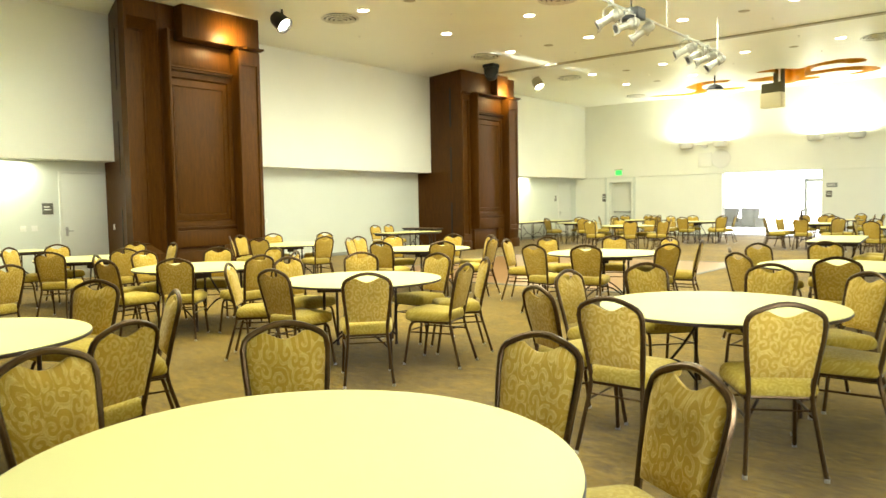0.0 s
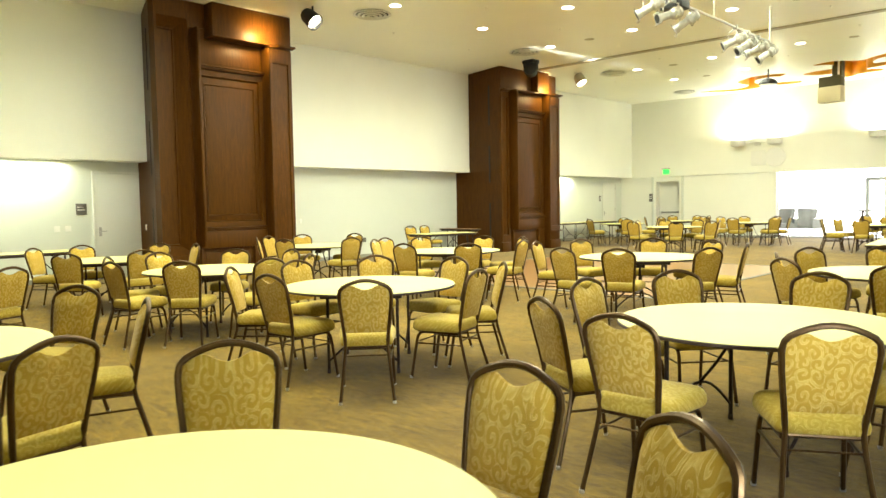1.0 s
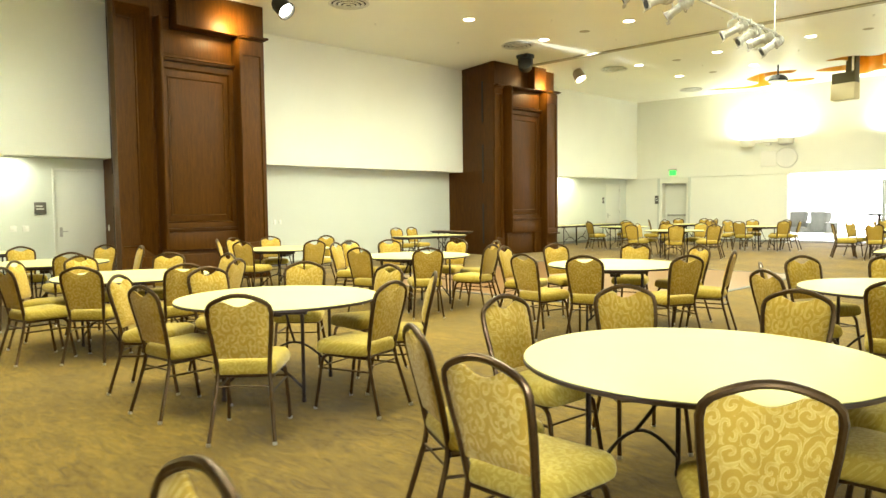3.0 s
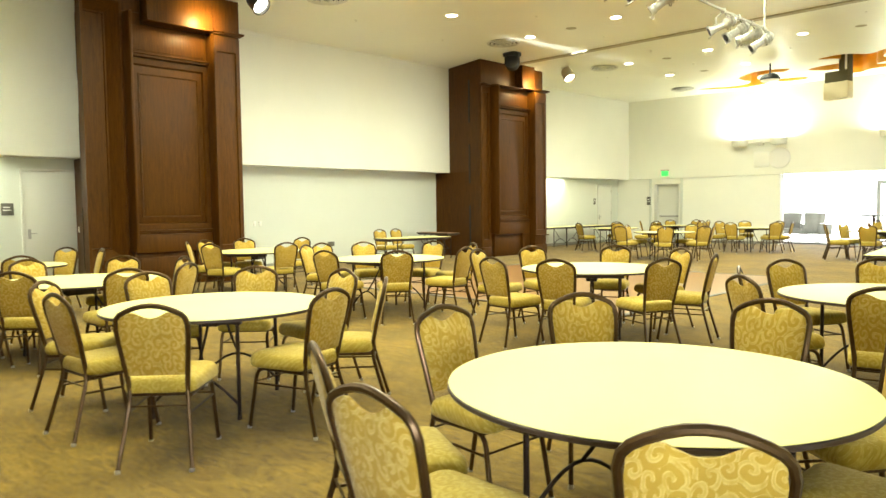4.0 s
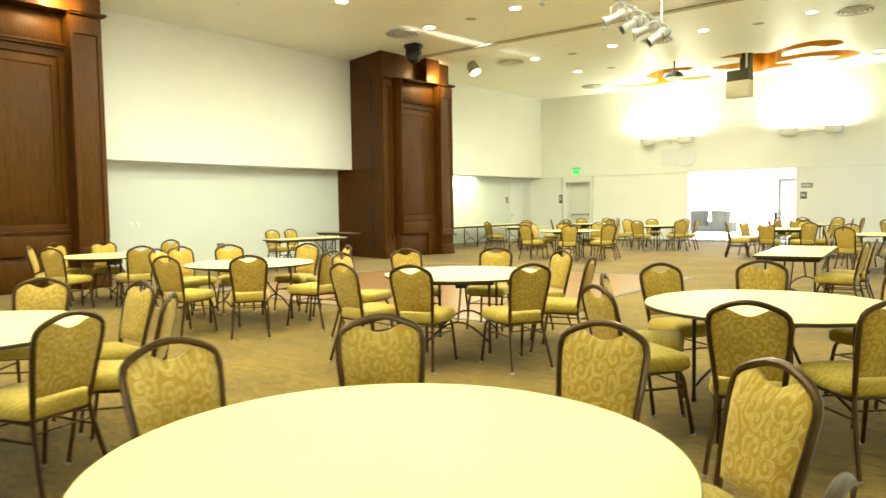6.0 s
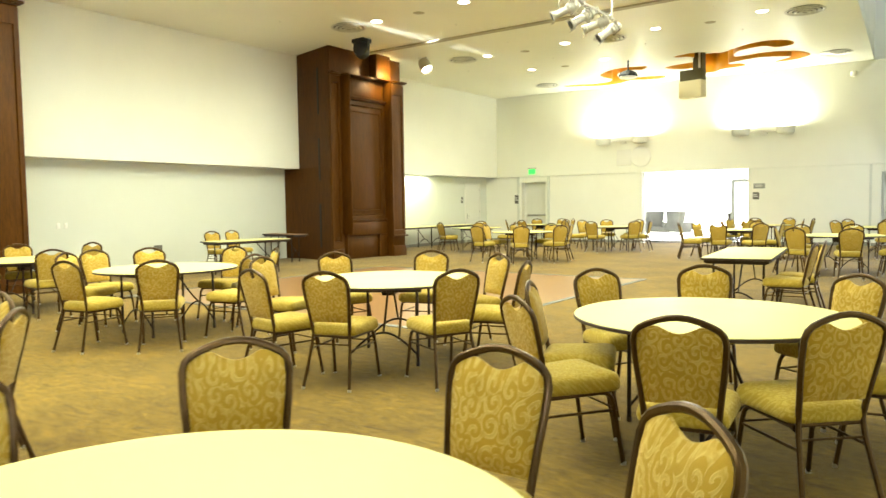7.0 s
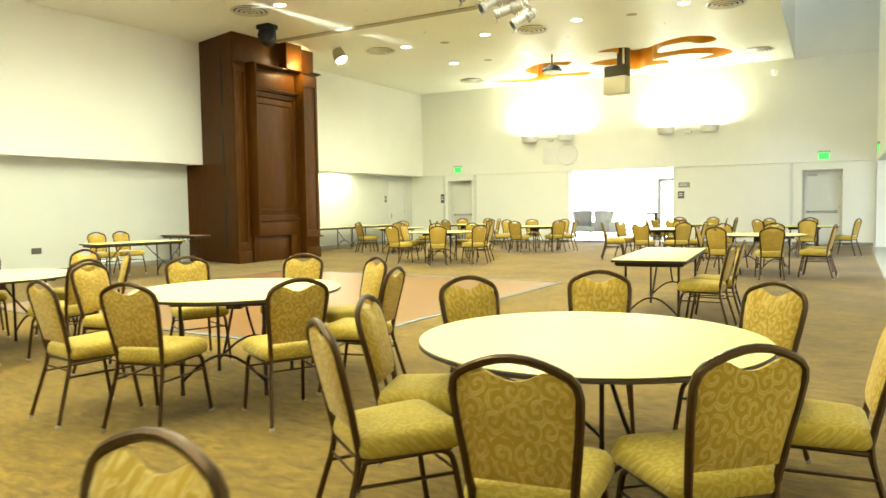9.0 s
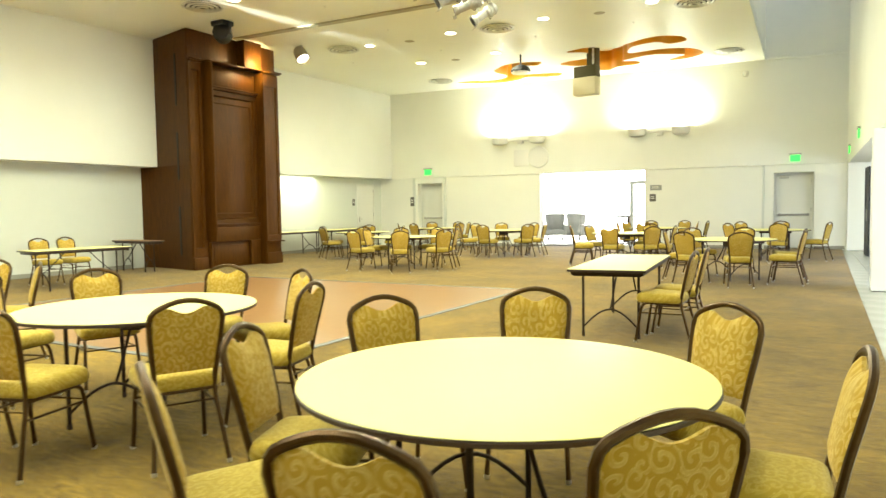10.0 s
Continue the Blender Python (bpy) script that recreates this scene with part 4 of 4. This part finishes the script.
first_down = downlight()
spots = [(x, y) for x in (-11.5, -9.03, -6.55, -4.07) for y in (2.7, 5.5, 8.25, 11.06, 13.96, 16.85, 21.75, 24.43)]
spots = [(x - 0.011 * (y - 16), y) for x, y in spots if not (y > 24 and x > -8)]
for n, (x, y) in enumerate(spots):
    m = pose(x, y, CEIL)
    if n:
        copy_thing(first_down, m)
    else:
        first_down.matrix_basis = m
    lamp("downlight_light", "AREA", pose(x, y, CEIL - 0.012), (64 if x < -10 else 112) * (1.0 if y < 5 or y > 10 else 0.78), WARM, 0.22, 0.0, 155 if x < -10 else 180)


def diffuser():
    d = thing("ceiling_vent", "round silver ring diffuser in the ceiling", "air vent", "round ceiling vents")
    for k, r in enumerate((0.43, 0.33, 0.23, 0.13)):
        part("ring", lathe(bmesh.new(), [(r - 0.066, -0.030 - 0.012 * k), (r - 0.036, -0.046 - 0.012 * k), (r, -0.030 - 0.012 * k), (r, -0.022 - 0.012 * k), (r - 0.036, -0.036 - 0.012 * k), (r - 0.066, -0.020 - 0.012 * k)], 44, hollow=True), M_VENT, d)
    # flat black disc that paints in the shade between the rings
    part("dark_gap_disc", lathe(bmesh.new(), [(0.02, -0.006), (0.38, -0.006), (0.38, 0.004), (0.02, 0.004)], 30), M_SLOT, d)
    return d


first_vent = diffuser()
vents = [(-12.25, 11.1), (-12.33, 16.77), (-12.36, 21.65), (-12.54, 27.3), (-7.86, 21.88), (-3.40, 27.85), (-3.33, 22.2), (-7.8, 13.2), (-12.2, 5.4), (-7.8, 5.0)]
for n, (x, y) in enumerate(vents):
    if n:
        copy_thing(first_vent, pose(x, y, CEIL))
    else:
        first_vent.matrix_basis = pose(x, y, CEIL)


def speaker():
    s = thing("ceiling_speaker", "small round dark speaker grille in the ceiling", "speaker", "ceiling speakers")
    part("grille", lathe(bmesh.new(), [(0.02, -0.008), (0.10, -0.006), (0.13, 0.0), (0.13, 0.003), (0.02, 0.003)], 24), M_TRACK, s)
    return s


first_speaker = speaker()
for n, (x, y) in enumerate([(-5.22, 17.07), (-5.36, 21.99), (-10.3, 16.9), (-10.4, 21.9), (-10.2, 11.2), (-5.2, 11.6), (-10.5, 24.6)]):
    if n:
        copy_thing(first_speaker, pose(x, y, CEIL))
    else:
        first_speaker.matrix_basis = pose(x, y, CEIL)


def sprinkler():
    s = thing("sprinkler_head", "small white sprinkler head under the ceiling", "sprinkler", "sprinkler heads")
    part("cup", lathe(bmesh.new(), [(0.01, -0.035), (0.03, -0.033), (0.012, -0.02), (0.035, 0.0), (0.035, 0.002), (0.01, 0.002)], 14), M_WHITE, s)
    return s


first_sprinkler = sprinkler()
for n, (x, y) in enumerate([(x, y) for x in (-13.2, -10.2, -7.4, -4.9) for y in (10.0, 12.6, 15.4, 18.2, 20.6, 23.2)]):
    if n:
        copy_thing(first_sprinkler, pose(x, y, CEIL))
    else:
        first_sprinkler.matrix_basis = pose(x, y, CEIL)


def spotlight(m, eye, target, mat, look_of):
    """A can hung from the ceiling, aimed at a point."""
    s = thing("spotlight", look_of + " can spotlight hung from the ceiling, lit", "spotlight", "can spotlights", m)
    aim = m.inverted() @ look(eye, target) @ pose(0, 0, 0, 180)
    part("can", lathe(bmesh.new(), [(0.05, -0.30), (0.13, -0.26), (0.165, -0.18), (0.175, 0.06), (0.19, 0.07), (0.19, 0.09), (0.165, 0.09), (0.16, 0.02), (0.05, 0.02)], 28, aim), mat, s)
    part("lens", lathe(bmesh.new(), [(0.02, 0.03), (0.158, 0.03), (0.158, 0.034), (0.02, 0.034)], 24, aim), M_LENS, s, "glowing lens")
    part("yoke", tubes([(0, 0, 0), (0, 0, -0.18)], r=0.02), mat, s)
    return s


for x, y, mat, words in ((-12.65, 9.78, M_BLACK, "black"), (-13.0, 20.68, M_TRACK, "tan metal")):
    eye = (x, y, 5.47)
    spotlight(pose(x, y, CEIL), eye, (x + 2.5, y + 0.6, 3.2) if y < 15 else (x + 1.5, y - 0.3, 3.2), mat, words)
head = thing("moving_head", "black moving-head stage light under the ceiling", "stage light", m=pose(-12.96, 17.9, CEIL))
part("base", boxes((-0.20, 0.20, -0.17, 0.17, -0.11, 0.0), bevel=0.02), M_BLACK, head)
part("head", lathe(bmesh.new(), [(0.08, -0.18), (0.19, -0.14), (0.21, 0.0), (0.19, 0.15), (0.08, 0.18)], 24, pose(0, 0, -0.28, 80, 0, 30)), M_BLACK, head)
for s in (-1, 1):
    part("arm", boxes((s * 0.22 - 0.02, s * 0.22 + 0.02, -0.05, 0.05, -0.32, -0.05), bevel=0.01), M_BLACK, head)
# added narrow spot lamp that draws the bright streak on the ceiling; source unknown
lamp("ceiling_streak_lamp", "SPOT", look((-12.55, 9.95, 5.15), (-11.65, 18.8, 5.77)), 26000, (0.95, 1.0, 0.92), 0.06, 0.0, 3.6, 1.0)
# accent lamps on the ledges of the pillars, and strip lamps under the overhang
for x, y in ((-13.46, 9.12), (-13.50, 19.80)):
    lamp("pillar_accent_light", "SPOT", look((x, y, 5.17), (x - 1.0, y, 5.16)), 115, (1.0, 0.76, 0.33), 0.05, 0.0, 150, 0.5)
for y in (5.0, 24.0):
    lamp("overhang_light", "AREA", pose(-15.98, y, SOFFIT - 0.02), 45, WARM, 0.16, 1.6)

# lighting rig: a pipe with white theatre lanterns
rig = thing("lighting_rig", "white lighting pipe hung from the ceiling on rods", "lighting rig", m=pose(-5.85, 14.8, 4.98))
part("pipe", tubes([(0, -3.4, 0), (0, 2.5, 0)], r=0.024), M_GREYMETAL, rig)
for y in (-3.0, -0.6, 2.4):
    part("hanger_rod", tubes([(0, y, 0), (0, y, CEIL - 4.98)], r=0.018), M_GREYMETAL, rig)


def lantern(y, yaw, tilt, s=0.76):
    m = pose(-5.85, 14.8 + y, 4.98)
    n = thing("theatre_lantern", "white theatre lantern clamped to the lighting pipe", "stage light", "theatre lanterns", m)
    body = pose(0, 0, -0.26, 0, 0, yaw) @ pose(0, 0, 0, 90 + tilt, 0, 0)
    part("barrel", lathe(bmesh.new(), [(0.05, -0.30 * s), (0.085, -0.27 * s), (0.10, -0.05 * s), (0.068, 0.0), (0.068, 0.24 * s), (0.082, 0.26 * s), (0.082, 0.33 * s), (0.05, 0.33 * s)], 18, body), M_GREYMETAL, n)
    for z in (-0.20 * s, -0.12 * s):
        part("cooling_fin", lathe(bmesh.new(), [(0.08, z - 0.012), (0.112, z - 0.008), (0.112, z + 0.008), (0.08, z + 0.012)], 18, body), M_GREYMETAL, n)
    part("gel_frame", box(box(bmesh.new(), -0.10, 0.10, -0.10, 0.10, 0.335 * s, 0.35 * s, 0.004, 1, body), -0.092, 0.092, -0.105, -0.095, 0.352 * s, 0.42 * s, 0.002, 1, body), M_GREYMETAL, n, "square gel frame")
    part("lens", lathe(bmesh.new(), [(0.01, 0.352 * s), (0.075, 0.352 * s), (0.075, 0.356 * s), (0.01, 0.356 * s)], 18, body), M_SLOT, n, "dark glass lens")
    part("cable", tubes(rounded([(0.0, 0.02, -0.02), (0.10, 0.10, -0.20), (0.02, 0.16, -0.34), (0.0, 0.10, -0.26)], 0.12), r=0.007, seg=6), M_BLACK, n, "thin black cable")
    part("yoke", tubes([(0, 0, -0.03), (0.14, 0, -0.10), (0.14, 0, -0.28)], [(0, 0, -0.03), (-0.14, 0, -0.10), (-0.14, 0, -0.28)], r=0.012), M_GREYMETAL, n)
    part("clamp", boxes((-0.04, 0.04, -0.03, 0.03, -0.06, 0.04), bevel=0.008), M_GREYMETAL, n)
    return n


for y, yaw, tilt in ((-3.1, -60, 28), (-2.4, -35, 18), (-1.75, -70, 32), (0.45, -58, 24), (1.1, -42, 30), (1.7, -66, 20), (2.3, -50, 34)):
    lantern(y, yaw, tilt)

hung = thing("hung_projector", "black projector hung beside the lighting pipe", "projector", m=pose(-5.95, 12.75, 4.98))
part("housing", boxes((-0.22, 0.22, -0.17, 0.17, -0.10, 0.12), bevel=0.03), M_BLACK, hung)
part("drop_pole", tubes([(0.0, 0.0, 0.10), (0.0, 0.0, CEIL - 4.98)], r=0.02), M_BLACK, hung)
proj = thing("projector", "black projector on a pole below the ceiling", "projector", m=pose(-8.6, 25.0, CEIL))
part("pole", tubes([(0, 0, 0), (0, 0, -0.34)], r=0.025), M_BLACK, proj)
part("housing", lathe(bmesh.new(), [(0.03, -0.30), (0.13, -0.31), (0.23, -0.36), (0.29, -0.45), (0.28, -0.50)], 8, pose(0, 0, 0, 0, 0, 22.5)), M_BLACK, proj)
part("base_plate", lathe(bmesh.new(), [(0.02, -0.501), (0.27, -0.501), (0.25, -0.54), (0.02, -0.55)], 8, pose(0, 0, 0, 0, 0, 22.5)), M_WHITE, proj, "white underside")
part("lens", lathe(bmesh.new(), [(0.05, 0), (0.06, 0.06), (0.03, 0.06)], 16, pose(0.1, -0.22, -0.39, 90)), M_SLOT, proj)
lift = thing("projector_lift", "dark projector lift hanging below a ceiling recess with a tan cover", "projector lift", m=pose(-6.98, 26.1, CEIL, 0, 0, -8))
part("shaft", boxes((0.04, 0.32, -0.14, 0.14, -0.34, 0.60), (-0.36, 0.32, -0.16, 0.16, -0.66, -0.341), bevel=0.01), M_OLIVE, lift)
part("guide_rail", boxes((0.22, 0.28, -0.165, -0.141, -0.32, 0.12), bevel=0.004), M_WHITE, lift, "white guide rail")
part("cover", boxes((-0.38, 0.32, -0.18, 0.18, -1.16, -0.661), bevel=0.01), M_TAN, lift, "tan painted cover")

# ---- lobby beyond the far opening ----


def wing_chair(m):
    c = thing("lounge_chair", "grey upholstered high-backed lounge chair in the lobby", "armchair", "lounge chairs", m)
    part("seat", boxes((-0.34, 0.34, -0.32, 0.34, 0.22, 0.46), bevel=0.04), M_GREYFAB, c)
    back = boxes((-0.32, 0.32, 0.24, 0.40, 0.30, 1.12), (-0.36, -0.26, 0.02, 0.36, 0.661, 1.10), (0.26, 0.36, 0.02, 0.36, 0.661, 1.10), bevel=0.05)
    for v in back.verts:
        v.co.x *= 1.0 + 0.22 * max(v.co.z - 0.6, 0) / 0.5
    part("backrest", back, M_GREYFAB, c)
    for s in (-1, 1):
        part("armrest", boxes((s * 0.38 - 0.06, s * 0.38 + 0.06, -0.30, 0.36, 0.20, 0.66), bevel=0.03), M_GREYFAB, c)
        for y in (-0.26, 0.30):
            part("leg", tubes([(s * 0.30, y, 0.0), (s * 0.30, y, 0.22)], r=0.02), M_BLACK, c)
    return c


first_wing = wing_chair(FAR @ pose(5.08, 4.5, 0, 0, 0, 20))
copy_thing(first_wing, FAR @ pose(6.10, 4.5, 0, 0, 0, 150))
hi = thing("high_table", "dark round high table in the bright lobby", "table", m=FAR @ pose(8.15, 4.0, 0))
part("top", lathe(bmesh.new(), [(0.05, 0.95), (0.44, 0.95), (0.46, 0.97), (0.46, 1.02), (0.05, 1.02)], 32), M_BLACK, hi)
part("stem", lathe(bmesh.new(), [(0.20, 0.0), (0.20, 0.03), (0.06, 0.06), (0.06, 0.95)], 20), M_LEG, hi)
leaf = thing("glass_door", "black-framed lobby door standing open", "door", m=pose(0.02, 28.0, 0, 0, 0, -86))
part("door_frame", boxes((0, 0.06, -0.02, 0.02, 0, 2.3), (0.9, 0.96, -0.02, 0.02, 0, 2.3), (0.06, 0.9, -0.02, 0.02, 0, 0.25), (0.06, 0.9, -0.02, 0.02, 2.2, 2.3), bevel=0.004), M_BLACK, leaf)
part("door_panel", boxes((0.06, 0.9, -0.006, 0.006, 0.25, 2.2), bevel=0), M_BLACK, leaf)
part("door_handle", tubes([(0.84, -0.05, 0.9), (0.84, -0.05, 1.2)], r=0.012), M_SILVER, leaf)

# ---- single pieces of the floors ----
tiles = tagged(new("tile_floor"), "pale grey stone tile floor along the lobby", "tile floor", kind="structure")
tile_mesh = box(bmesh.new(), -0.298, 0.298, -0.298, 0.298, -0.02, 0.0, 0.003, 1)
proto = bpy.data.meshes.new("tile")
tile_mesh.to_mesh(proto)
tile_mesh.free()
proto.materials.append(M_TILE)
for j in range(58):
    for i in range(5):
        y = -4.3 + 0.6 * j
        ob = new("tile", proto)
        ob.parent = tiles
        ob.location = (side_x(y) - 0.2 + 0.6 * i, y, -0.012 + 0.0006 * ((i * 7 + j * 3) % 4))
        ob.rotation_euler.z = SLOPE
setting("floor_lobby", boxes((0.6, 4.4, -4.6, 31, -0.14, -0.034), bevel=0), M_GROUT, "grey mortar bed under the stone tiles", "floor")
